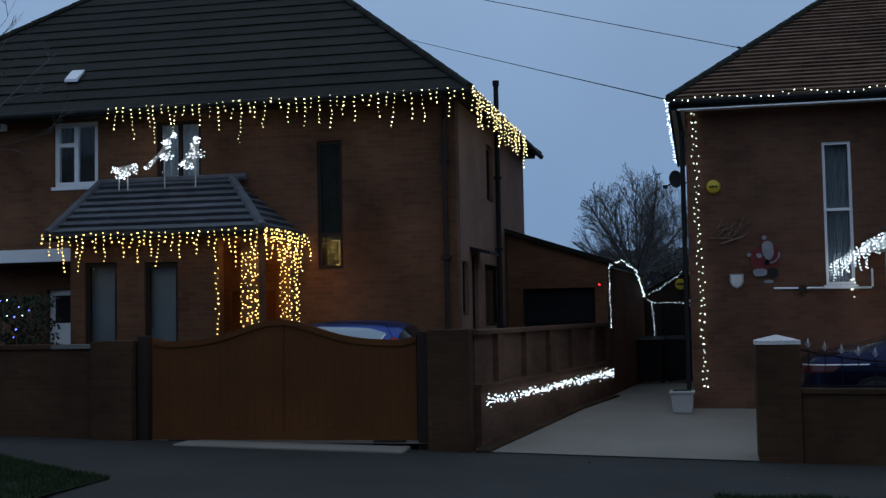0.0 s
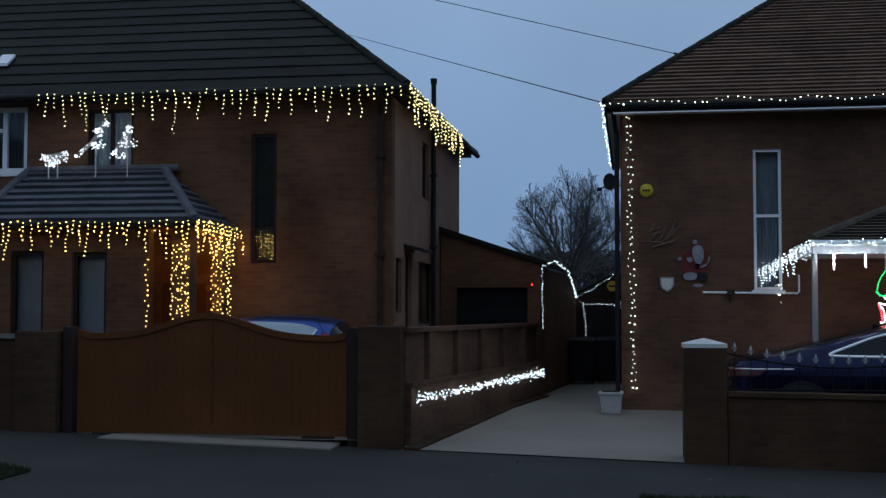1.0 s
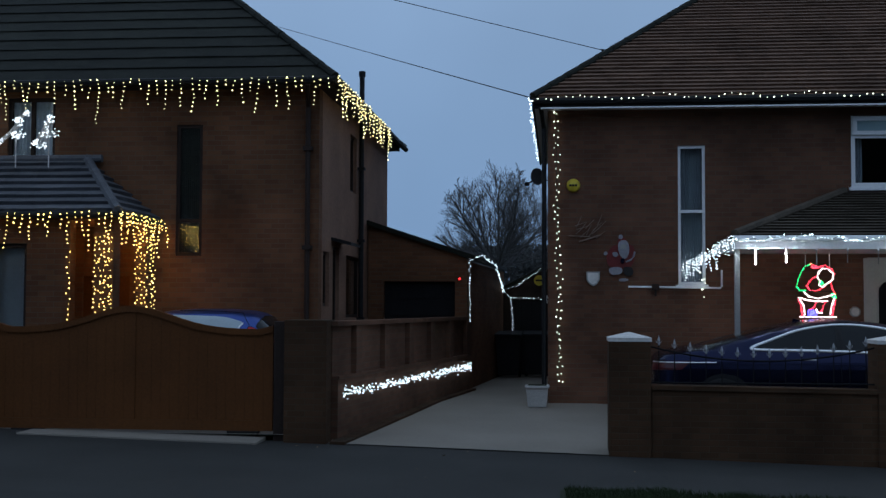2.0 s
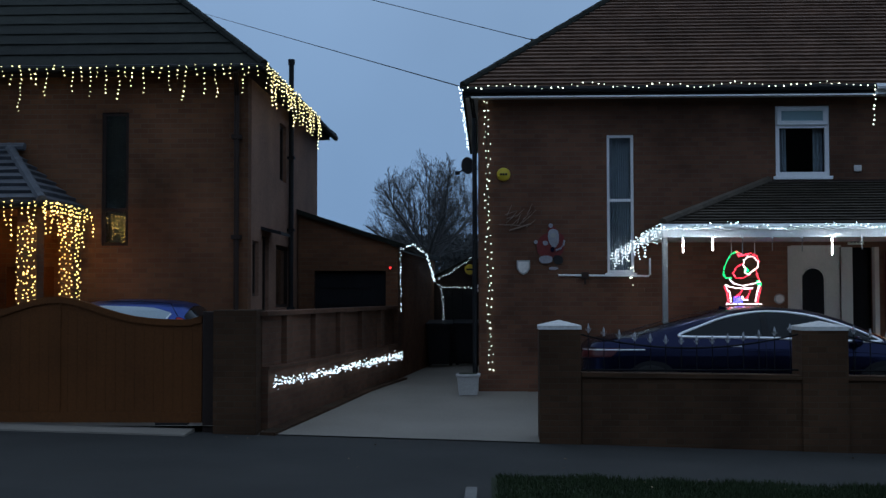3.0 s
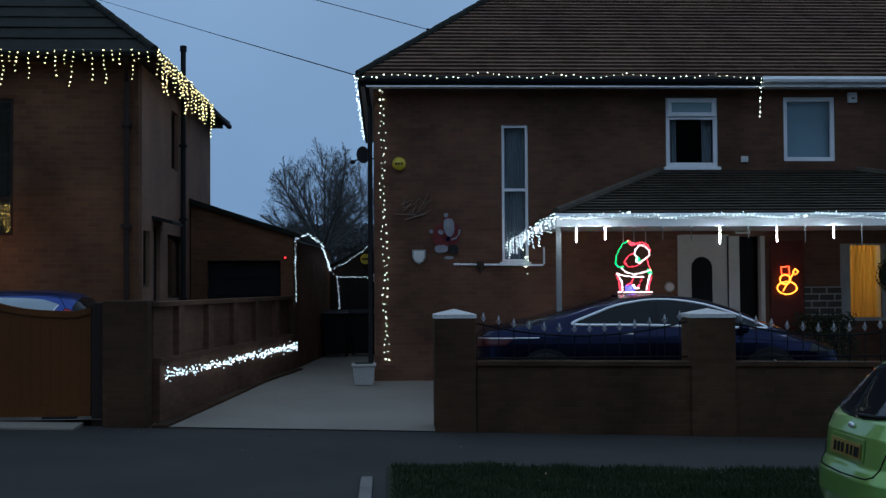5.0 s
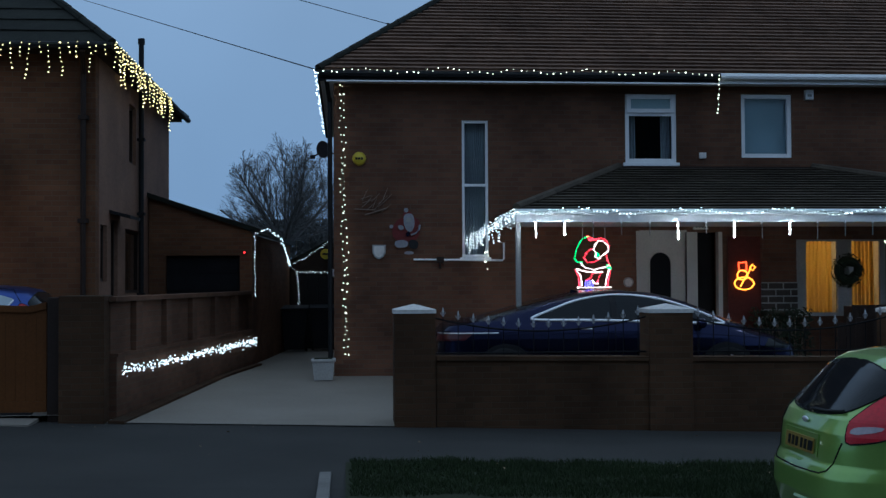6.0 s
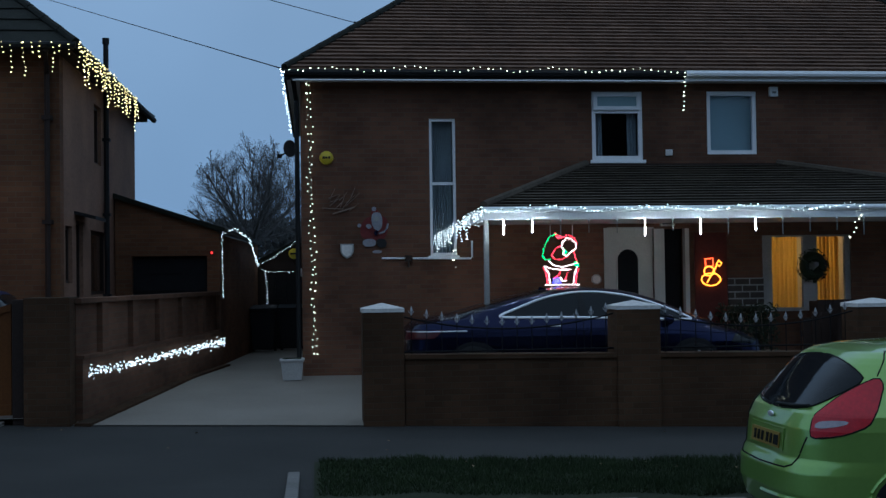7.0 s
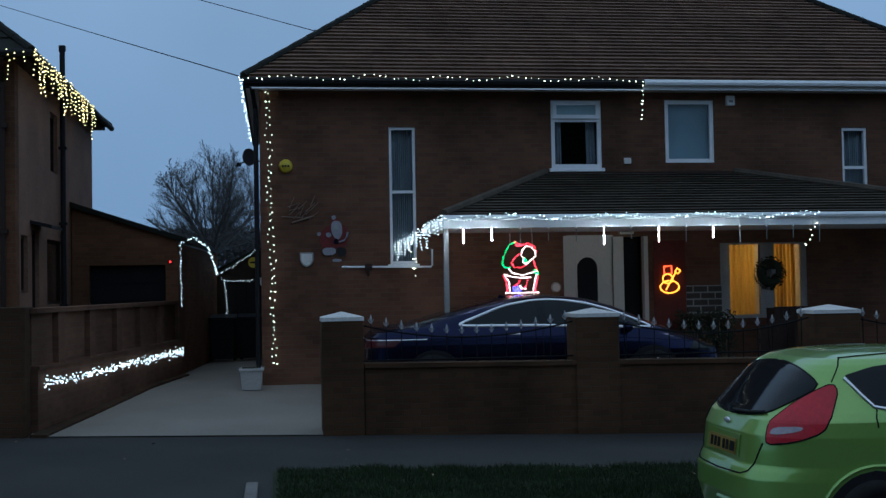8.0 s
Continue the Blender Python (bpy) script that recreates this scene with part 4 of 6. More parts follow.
for k in range(14):
    x = 2.75 + k * 0.42
    tube_lit = k in (0, 1, 5, 7, 9)
    ob = thing("meteor_tube", (x, 16.82, 2.35), "slim hanging light tube, lit" if tube_lit else "slim hanging clear light tube, unlit", "light tube", group="meteor tubes")
    part("tube", tube([(x, 16.82, 2.56), (x, 16.82, 2.36 + 0.04 * math.sin(k * 2.3))], 0.0075 if tube_lit else 0.007, 8), M_METEOR if tube_lit else M_FROST, ob)
    part("tube_cap", tube([(x, 16.82, 2.6), (x, 16.82, 2.56)], 0.014, 8), M_PVC, ob)


# ---- cars ----
class Shell:
    """A car body: plan outlines stacked by height. rows: z, rear x, front x, half width, roundness."""

    def __init__(self, rows, place):
        self.rows, self.place = np.array(rows), place

    def level(self, z):
        return [float(np.interp(z, self.rows[:, 0], self.rows[:, k])) for k in range(1, 5)]

    def outline(self, z, n=240):
        """Half an outline, from the middle of the rear round one flank to the front."""
        r, f, w, e = self.level(z)
        a = np.linspace(0, math.pi, n)
        a = a - 0.22 * np.sin(2 * a)
        x = (r + f) / 2 - (f - r) / 2 * np.sign(np.cos(a)) * np.abs(np.cos(a)) ** (2 / e)
        y = -w * np.abs(np.sin(a)) ** (2 / e)
        s = np.concatenate(([0], np.cumsum(np.hypot(np.diff(x), np.diff(y)))))
        return x, y, s

    def at(self, u, z, by="s", flip=1, off=0.0):
        """A point on the skin at arc length (by s) or length along the car (by x) and height z, pushed out by off."""
        def raw(u, z):
            x, y, s = self.outline(z)
            if by == "s":
                return Vector((float(np.interp(u, s, x)), float(np.interp(u, s, y)), z))
            return Vector((u, float(np.interp(u, x, y)), z))
        p = raw(u, z)
        if off:
            d1, d2 = raw(u + 0.02, z) - raw(u - 0.02, z), raw(u, z + 0.01) - raw(u, z - 0.01)
            nrm = d1.cross(d2)
            if nrm.length > 1e-9:
                nrm.normalize()
                if nrm.dot(Vector((p.x - 2, p.y, p.z - 0.7))) < 0:
                    nrm = -nrm
                p = p + nrm * off
        p.y *= flip
        return self.place @ p

    def body(self, top=0.9):
        zs = sorted({*np.linspace(self.rows[0, 0], self.rows[-1, 0], 70).tolist(), *self.rows[:, 0].tolist()})
        bm, rings = bmesh.new(), []
        for z in zs:
            x, y, _ = self.outline(z, 90)
            ring = [bm.verts.new(self.place @ Vector((a, b, z))) for a, b in zip(x, y)]
            ring += [bm.verts.new(self.place @ Vector((a, -b, z))) for a, b in zip(x[-2:0:-1], y[-2:0:-1])]
            rings.append(ring)
        for a, b in zip(rings, rings[1:]):
            for k in range(len(a)):
                j = (k + 1) % len(a)
                bm.faces.new((a[k], a[j], b[j], b[k]))
        bm.faces.new(rings[0][::-1]), bm.faces.new(rings[-1])
        return bm

    def patch(self, poly, by="x", flip=1, off=0.005, rows=22, cols=22):
        """A panel that follows the skin inside a polygon of (u, z)."""
        bm, grid = bmesh.new(), []
        z0, z1 = min(p[1] for p in poly) + 0.001, max(p[1] for p in poly) - 0.001
        for z in np.linspace(z0, z1, rows):
            cut = []
            for (ua, za), (ub, zb) in zip(poly, poly[1:] + poly[:1]):
                if (za <= z < zb) or (zb <= z < za):
                    cut.append(ua + (ub - ua) * (z - za) / (zb - za))
            if len(cut) >= 2:
                grid.append([bm.verts.new(self.at(u, z, by, flip, off)) for u in np.linspace(min(cut), max(cut), cols)])
        for a, b in zip(grid, grid[1:]):
            for k in range(cols - 1):
                bm.faces.new((a[k], a[k + 1], b[k + 1], b[k]))
        return bm

    def line(self, pts, radius, by="x", flip=1, off=0.004, close=False, n=8):
        """A thin strip of round section along the skin."""
        pts = pts + pts[:1] if close else pts
        out = [self.at(a[0] + (b[0] - a[0]) * k / n, a[1] + (b[1] - a[1]) * k / n, by, flip, off) for a, b in zip(pts, pts[1:]) for k in range(n)]
        out.append(self.at(*pts[-1], by, flip, off))
        return tube(out, radius, 6)


def smooth_loop(pts, times=2, closed=True):
    """Corner cutting of an outline."""
    for _ in range(times):
        out = []
        for a, b in zip(pts, pts[1:] + (pts[:1] if closed else [])):
            out += [(a[0] * 0.75 + b[0] * 0.25, a[1] * 0.75 + b[1] * 0.25), (a[0] * 0.25 + b[0] * 0.75, a[1] * 0.25 + b[1] * 0.75)]
        pts = out if closed else [pts[0], *out, pts[-1]]
    return pts


def wheel(car, shell, x, flip, w, r=0.31):
    """A wheel in its arch: tyre, rim with spokes."""
    pl = shell.place
    arch = [(x + (r + 0.06) * math.cos(a), r + (r + 0.06) * math.sin(a)) for a in np.linspace(0, 2 * math.pi, 28)[:-1]]
    arch = [(u, max(z, shell.rows[0, 0] + 0.002)) for u, z in arch]
    # near-black patch on the skin paints the shaded hollow of the arch
    part("wheel_arch", shell.patch(arch, "x", flip, 0.004), M_DARK, car)
    y0, y1 = flip * -(w - 0.17), flip * -(w + 0.006)
    ring = lambda rr, y: [pl @ Vector((x + rr * math.cos(a), y, r + rr * math.sin(a))) for a in np.linspace(0, 2 * math.pi, 25)[:-1]]
    bm, rings = bmesh.new(), []
    for rr, y in ((r * 0.6, y0), (r, y0), (r, y1 + flip * 0.02), (r * 0.94, y1), (r * 0.68, y1), (r * 0.66, y1 + flip * 0.03)):
        rings.append([bm.verts.new(p) for p in ring(rr, y)])
    for a, b in zip(rings, rings[1:]):
        for k in range(24):
            bm.faces.new((a[k], a[(k + 1) % 24], b[(k + 1) % 24], b[k]))
    tyre = part("wheel", bm, M_TYRE, car, smooth=True)
    bm = bmesh.new()
    for k in range(5):
        a = 2 * math.pi * k / 5
        bm_tube(bm, [pl @ Vector((x, y1 + flip * 0.02, r)), pl @ Vector((x + r * 0.66 * math.cos(a), y1 + flip * 0.015, r + r * 0.66 * math.sin(a)))], 0.03, 6, 0.022)
    part("rim", bm, M_SILVER, tyre)


M_TYRE = material("tyre_rubber", (0.02, 0.02, 0.02), 0.9)
M_CARGLASS = material("tinted_car_glass", (0.012, 0.014, 0.016), 0.04, vary=0.0, bump=0)
M_CARGLASS.node_tree.nodes["Principled BSDF"].inputs["Specular IOR Level"].default_value = 0.2
M_CHROME = material("chrome_trim", (0.86, 0.87, 0.9), 0.3, 0.75, vary=0.05, bump=0)
M_NAVY = material("navy_car_paint", (0.011, 0.014, 0.042), 0.25, 0.8, vary=0.05, bump=0, coat=0.0)
M_GREEN = material("lime_car_paint", (0.25, 0.45, 0.10), 0.3, 0.5, vary=0.05, bump=0, coat=1.0)
M_BLUECAR = material("blue_car_paint", (0.05, 0.085, 0.28), 0.3, 0.8, vary=0.05, bump=0, coat=0.0)
M_LAMPRED = material("red_lamp_lens", (0.5, 0.006, 0.02), 0.38, vary=0.25, bump=0, coat=0.0)
M_LAMPDARK = material("dark_red_lens", (0.06, 0.006, 0.01), 0.3, vary=0.1, bump=0)
M_LAMPCLEAR = material("clear_lamp_lens", (0.35, 0.3, 0.32), 0.2, 0.3, vary=0.2, bump=0)
M_PLATE = material("yellow_plate", (0.27, 0.18, 0.035), 0.5, vary=0.08, bump=0)
# pale glass colour paints the sky reflected in the blue car's side windows
M_SKYGLASS = material("sky_reflection_car_glass", (0.42, 0.5, 0.54), 0.25, vary=0.1, bump=0)
M_SEAM = material("panel_gap", (0.008, 0.01, 0.008), 0.8, bump=0)

saloon_rows = [(0.18, 0.2, 5.0, 0.86, 5), (0.3, 0.06, 5.2, 0.92, 5), (0.5, 0.0, 5.26, 0.945, 5), (0.67, 0.02, 5.22, 0.95, 5), (0.8, 0.03, 4.95, 0.945, 5), (0.9, 0.06, 4.6, 0.93, 5),
               (0.98, 0.15, 4.45, 0.905, 5.5), (1.035, 0.36, 4.26, 0.88, 6), (1.08, 0.66, 4.13, 0.855, 6), (1.2, 1.08, 3.87, 0.79, 6), (1.3, 1.45, 3.62, 0.735, 6), (1.38, 1.8, 3.36, 0.68, 5.5),
               (1.43, 2.05, 3.12, 0.61, 5), (1.465, 2.3, 2.75, 0.5, 3.5), (1.478, 2.42, 2.62, 0.3, 3)]
saloon = thing("saloon_car", (3.9, 17.15, 0.12), "dark blue saloon car with chrome window trim parked on the forecourt", "car")
sh = Shell(saloon_rows, Matrix.Translation((1.27, 17.15, 0.12)))
part("body", sh.body(), M_NAVY, saloon, smooth=True)
DLO = smooth_loop([(1.28, 1.075), (1.62, 1.2), (1.98, 1.335), (2.5, 1.41), (3.05, 1.375), (3.55, 1.24), (4.12, 1.0), (4.05, 0.985), (2.4, 1.05), (1.4, 1.055)])
for flip in (1, -1):
    part("side_window", sh.patch(DLO, "x", flip, 0.004, rows=26, cols=30), M_CARGLASS, saloon)
    part("window_trim", sh.line(DLO, 0.02, "x", flip, 0.006, close=True, n=2), M_CHROME, saloon, "bright chrome window trim")
    part("pillar", sh.patch([(2.47, 1.05), (2.57, 1.05), (2.53, 1.405), (2.46, 1.405)], "x", flip, 0.008), M_BLACK, saloon)
    part("door_handle", sh.line([(1.95, 0.93), (2.17, 0.93)], 0.011, "x", flip, 0.012), M_CHROME, saloon)
    part("door_handle", sh.line([(3.0, 0.92), (3.2, 0.92)], 0.011, "x", flip, 0.012), M_CHROME, saloon)
    part("door_gap", sh.line([(2.5, 0.3), (2.5, 1.04)], 0.004, "x", flip, 0.001), M_SEAM, saloon)
    part("door_gap", sh.line([(3.66, 0.3), (3.72, 0.98)], 0.004, "x", flip, 0.001), M_SEAM, saloon)
    part("waistline", sh.line([(0.3, 0.86), (2.0, 0.875), (3.8, 0.85), (4.8, 0.77)], 0.006, "x", flip, 0.003), M_NAVY, saloon)
    part("tail_lamp", sh.patch([(0.35, 0.75), (1.02, 0.78), (1.12, 0.9), (0.35, 0.89)], "s", flip, 0.005), M_LAMPDARK, saloon)
    part("tail_lamp_trim", sh.line([(0.35, 0.87), (1.45, 0.885)], 0.009, "s", flip, 0.007), M_CHROME, saloon)
    part("headlamp", sh.patch([(4.65, 0.66), (5.0, 0.62), (5.12, 0.7), (4.75, 0.78)], "x", flip, 0.005), M_CARGLASS, saloon)
    for x in (0.95, 4.1):
        wheel(saloon, sh, x, flip, 0.94, 0.34)
    m = sh.place @ Matrix.Translation((3.72, -flip * 0.98, 1.0))
    bm = bmesh.new()
    bmesh.ops.create_uvsphere(bm, u_segments=12, v_segments=8, radius=1, matrix=m @ Matrix.Diagonal((0.07, 0.12, 0.075, 1)))
    part("mirror", bm, M_NAVY, saloon, smooth=True)
part("rear_window", sh.patch([(-0.55, 1.1), (0.55, 1.1), (0.45, 1.36), (-0.45, 1.36)], "s", 1, 0.004), M_CARGLASS, saloon)
part("bumper_strip", sh.line([(0.0, 0.42), (0.9, 0.42)], 0.012, "s"), M_CHROME, saloon)
aerial = part("aerial_fin", slab([(1.27 + 2.02, 17.14, 1.52), (1.27 + 2.2, 17.14, 1.55), (1.27 + 2.05, 17.14, 1.6)], (0, 0.02, 0)), M_NAVY, saloon)

hatch_rows = [(0.2, 0.14, 3.8, 0.79, 5), (0.3, 0.05, 3.92, 0.835, 5), (0.45, 0.0, 3.95, 0.86, 4.6), (0.6, 0.0, 3.9, 0.865, 4.4), (0.66, 0.03, 3.85, 0.865, 4.4), (0.7, 0.055, 3.8, 0.865, 4.4), (0.8, 0.065, 3.6, 0.86, 4.4), (0.9, 0.08, 3.3, 0.852, 4.4),
              (1.0, 0.13, 3.0, 0.835, 4.4), (1.06, 0.19, 2.85, 0.815, 4.4), (1.15, 0.27, 2.66, 0.775, 4.4), (1.25, 0.36, 2.44, 0.735, 4.4), (1.34, 0.45, 2.2, 0.69, 4.4), (1.38, 0.5, 2.1, 0.66, 4.4), (1.42, 0.57, 1.98, 0.61, 4.2), (1.455, 0.72, 1.8, 0.5, 3.5), (1.478, 1.0, 1.5, 0.25, 3)]


def hatchback(paint, place, label, ground, glass):
    """A small five-door hatchback."""
    car = thing("hatchback_car", ground, label, "car")
    sh = Shell(hatch_rows, place)
    part("body", sh.body(), paint, car, smooth=True)
    rear = smooth_loop([(-0.41, 1.03), (0.0, 1.0), (0.41, 1.03), (0.52, 1.075), (0.61, 1.15), (0.69, 1.24), (0.58, 1.3), (0.43, 1.35), (0.2, 1.38), (0.0, 1.388), (-0.2, 1.38), (-0.43, 1.35), (-0.58, 1.3), (-0.69, 1.24), (-0.61, 1.15), (-0.52, 1.075)], 1)
    side = smooth_loop([(0.66, 1.305), (0.756, 1.335), (0.868, 1.365), (0.987, 1.385), (1.85, 1.405), (2.3, 1.2), (2.68, 1.0), (1.9, 1.07), (0.93, 1.09), (0.83, 1.1), (0.758, 1.185)], 1)
    lamp = smooth_loop([(0.595, 0.845), (0.585, 0.9), (0.56, 0.98), (0.578, 1.045), (0.622, 1.14), (0.684, 1.21), (0.753, 1.262), (0.834, 1.21), (0.892, 1.12), (0.962, 1.01), (0.955, 0.94), (0.852, 0.89), (0.721, 0.858)], 1)
    for flip in (1, -1):
        half = [p for p in rear if p[0] >= 0]
        part("side_window", sh.patch(side, "x", flip, 0.004, rows=28, cols=28), glass, car)
        part("window_trim", sh.line([(0.675, 1.295), (0.758, 1.185), (0.83, 1.103), (0.91, 1.088), (1.9, 1.068), (2.6, 1.005)], 0.012, "x", flip, 0.006), M_CHROME, car)
        lens = part("tail_lamp", sh.patch(lamp, "s", flip, 0.009, rows=26, cols=22), M_LAMPRED, car, "large red swept-back tail lamp")
        part("lamp_edge", sh.line(lamp, 0.007, "s", flip, 0.004, close=True, n=2), M_SEAM, lens)
        part("reversing_lens", sh.patch(smooth_loop([(0.615, 0.905), (0.605, 0.95), (0.672, 0.97), (0.82, 0.975), (0.805, 0.94)], 1), "s", flip, 0.014), M_LAMPCLEAR, lens)
        part("roof_gap", sh.line([(0.713, 1.425), (0.828, 1.435), (1.108, 1.452), (1.6, 1.455)], 0.006, "x", flip, 0.001), M_SEAM, car)
        part("pillar_gap", sh.line([(0.713, 1.425), (0.694, 1.41), (0.647, 1.35), (0.59, 1.268)], 0.005, "x", flip, 0.001), M_SEAM, car)
        part("door_gap", sh.line([(0.845, 1.09), (0.83, 1.03), (0.835, 0.965)], 0.005, "x", flip, 0.001), M_SEAM, car)
        part("door_gap", sh.line([(1.95, 0.3), (1.95, 0.96)], 0.005, "x", flip, 0.001), M_SEAM, car)
        part("door_handle", sh.line([(1.3, 0.86), (1.5, 0.87)], 0.014, "x", flip, 0.014), paint, car)
        part("tailgate_gap", sh.line([(0.0, 0.615), (0.4, 0.625), (0.47, 0.65), (0.505, 0.72), (0.56, 0.85)], 0.006, "s", flip, 0.001), M_SEAM, car)
        part("arch_lip", sh.line([(0.82 + 0.4 * math.cos(a), 0.31 + 0.4 * math.sin(a)) for a in np.linspace(0.1, math.pi - 0.1, 16)], 0.014, "x", flip, 0.004, n=2), paint, car)
        for x in (0.82, 3.25):
            wheel(car, sh, x, flip, 0.86, 0.31)
        part("rear_window", sh.patch(half + [(0.0, 1.386), (0.0, 1.003)], "s", flip, 0.005, rows=24), M_CARGLASS, car)
        part("window_surround", sh.line(half, 0.006, "s", flip, 0.003, n=2), M_SEAM, car)
    bm = bmesh.new()
    bm_poly(bm, [place @ Vector(p) for p in ((0.057, -0.30, 0.72), (0.057, 0.30, 0.72), (0.075, 0.30, 0.88), (0.075, -0.30, 0.88))], place.to_3x3() @ Vector((-0.006, 0, 0)))
    part("plate_recess", bm, paint, car)
    bm = bmesh.new()
    bm_poly(bm, [place @ Vector(p) for p in ((0.047, -0.26, 0.735), (0.047, 0.26, 0.735), (0.059, 0.26, 0.845), (0.059, -0.26, 0.845))], place.to_3x3() @ Vector((-0.006, 0, 0)))
    plate = part("number_plate", bm, M_PLATE, car, "yellow rear plate with dark bars")
    for k, y in enumerate((0.2, 0.13, 0.06, -0.03, -0.1, -0.17, -0.21)):
        bm = bmesh.new()
        bm_poly(bm, [place @ Vector(p) for p in ((0.039, y, 0.755), (0.039, y - 0.04, 0.755), (0.048, y - 0.04, 0.825), (0.048, y, 0.825))], place.to_3x3() @ Vector((-0.003, 0, 0)))
        part("plate_bar", bm, M_SEAM, plate)
    bm = bmesh.new()
    bmesh.ops.create_uvsphere(bm, u_segments=14, v_segments=8, radius=1, matrix=place @ Matrix.Translation((0.095, 0, 0.955)) @ Matrix.Diagonal((0.012, 0.055, 0.022, 1)))
    part("badge", bm, M_CHROME, car, smooth=True)
    part("wiper", tube([sh.at(0.02, 1.02, "s", 1, 0.02), sh.at(0.3, 1.03, "s", 1, 0.02), sh.at(0.46, 1.045, "s", 1, 0.02)], 0.011, 6), M_BLACK, car)
    part("bumper_edge", sh.line([(0.0, 0.4), (0.86, 0.42), (1.1, 0.45)], 0.02, "s", 1, 0.0), paint, car)
    part("bumper_insert", sh.patch([(-0.55, 0.24), (0.55, 0.24), (0.45, 0.34), (-0.45, 0.34)], "s", 1, 0.006), M_BLACK, car)
    return car


hatchback(M_GREEN, Matrix.Translation((3.22, 8.15, -0.205)) @ Matrix.Diagonal((1, 1, 0.985, 1)), "lime green hatchback car parked at the kerb", (5.1, 8.15, -0.205), M_CARGLASS)
hatchback(M_BLUECAR, Matrix.Translation((-3.62, 16.35, 0.14)) @ Matrix.Rotation(math.pi, 4, "Z") @ Matrix.Diagonal((1.02, 1.0, 1.06, 1)), "blue hatchback car parked behind the timber gate", (-5.6, 16.35, 0.14), M_SKYGLASS)


# ---- fittings on the right house ----
M_BLOCK = material("grey_stone_block", (0.055, 0.046, 0.04), 0.85, vary=0.3)
M_DOORW = material("cream_door", (0.45, 0.435, 0.39), 0.5, vary=0.1)
M_MAROON = material("maroon_panel", (0.09, 0.02, 0.015), 0.6)
M_YELLOWBOX = material("yellow_plastic", (0.62, 0.46, 0.03), 0.5, vary=0.1, bump=0)
M_FIGRED = material("red_painted_board", (0.14, 0.025, 0.025), 0.6)
M_FIGWHITE = material("white_painted_board", (0.25, 0.25, 0.28), 0.6)
M_DISHGREY = material("weathered_dish", (0.07, 0.075, 0.085), 0.6)
M_TWIG = material("pale_twig", (0.20, 0.14, 0.11), 0.8)
M_LEAF = material("dark_leaf", (0.022, 0.032, 0.018), 0.7, vary=0.4)

front_door = part("front_door", box(4.92, 5.72, 19.46, 19.51, 0.2, 2.53), M_DOORW, right_house, "cream front door with an arched dark light")
arch = [(5.09 + 0.0, 1.0), (5.47, 1.0), (5.47, 2.0)] + [(5.28 + 0.19 * math.cos(a), 2.0 + 0.2 * math.sin(a)) for a in np.linspace(0, math.pi, 14)] + [(5.09, 2.0)]
part("door_light", slab([(x, 19.445, z) for x, z in arch], (0, 0.012, 0)), M_CARGLASS, front_door)
part("door_light_trim", tube([(x, 19.447, z) for x, z in arch] + [(arch[0][0], 19.447, arch[0][1])], 0.015, 6), M_DOORW, front_door)
part("door_handle", tube([(5.64, 19.44, 1.25), (5.64, 19.42, 1.25), (5.56, 19.42, 1.25)], 0.011, 6), M_CHROME, front_door)
for x0, x1, z0, z1 in ((4.86, 4.92, 0.14, 2.55), (5.72, 5.90, 0.14, 2.53), (6.26, 6.33, 0.14, 2.53), (4.92, 5.72, 2.53, 2.56)):
    part("door_frame", box(x0, x1, 19.372, 19.52, z0, z1), M_DOORW, right_house)
# near-black panel set in the opening paints its shade
part("doorway_dark", box(5.9, 6.26, 19.7, 19.74, 0.2, 2.5), M_DARK, right_house, "near-black panel painting the dark of the doorway beside the front door")
part("red_panel", box(6.42, 6.98, 19.36, 19.398, 0.4, 2.45), M_MAROON, right_house, "maroon board behind the lit ornament")
sign = thing("porch_sign", (5.95, 19.37, 2.58), "small pale sign box above the front door", "sign")
part("box", box(5.83, 6.08, 19.33, 19.398, 2.57, 2.68, bevel=0.008), M_DOORW, sign)
for k in range(4):
    part("bar", box(5.86 + k * 0.052, 5.895 + k * 0.052, 19.324, 19.33, 2.6, 2.65), M_BLACK, sign)

# stone feature beside the bay, block by block
part("mortar_bed", box(7.0, 7.62, 19.384, 19.397, 0.3, 1.68), M_GREYPL, right_house)
for r in range(12):
    for c in range(3):
        x0 = 7.0 + c * 0.26 - (0.13 if r % 2 else 0)
        a, b = max(7.0, x0), min(7.62, x0 + 0.235)
        if b - a > 0.05:
            part("stone_block", box(a, b, 19.368 + random.uniform(-0.006, 0.006), 19.4, 0.305 + r * 0.115, 0.395 + r * 0.115), M_BLOCK, right_house)

# patio window with lit curtains
M_CURTAIN = bpy.data.materials.new("lit_ochre_curtain")
M_CURTAIN.use_nodes = True
cn, cl = M_CURTAIN.node_tree.nodes, M_CURTAIN.node_tree.links
c_tr, c_df, c_mix = cn.new("ShaderNodeBsdfTranslucent"), cn["Principled BSDF"], cn.new("ShaderNodeMixShader")
c_tr.inputs["Color"].default_value = (0.85, 0.52, 0.12, 1)
c_df.inputs["Base Color"].default_value, c_df.inputs["Roughness"].default_value = (0.6, 0.36, 0.09, 1), 0.9
c_mix.inputs[0].default_value = 0.4
cl.new(c_tr.outputs[0], c_mix.inputs[1]), cl.new(c_df.outputs[0], c_mix.inputs[2]), cl.new(c_mix.outputs[0], cn["Material Output"].inputs[0])
bm = bmesh.new()
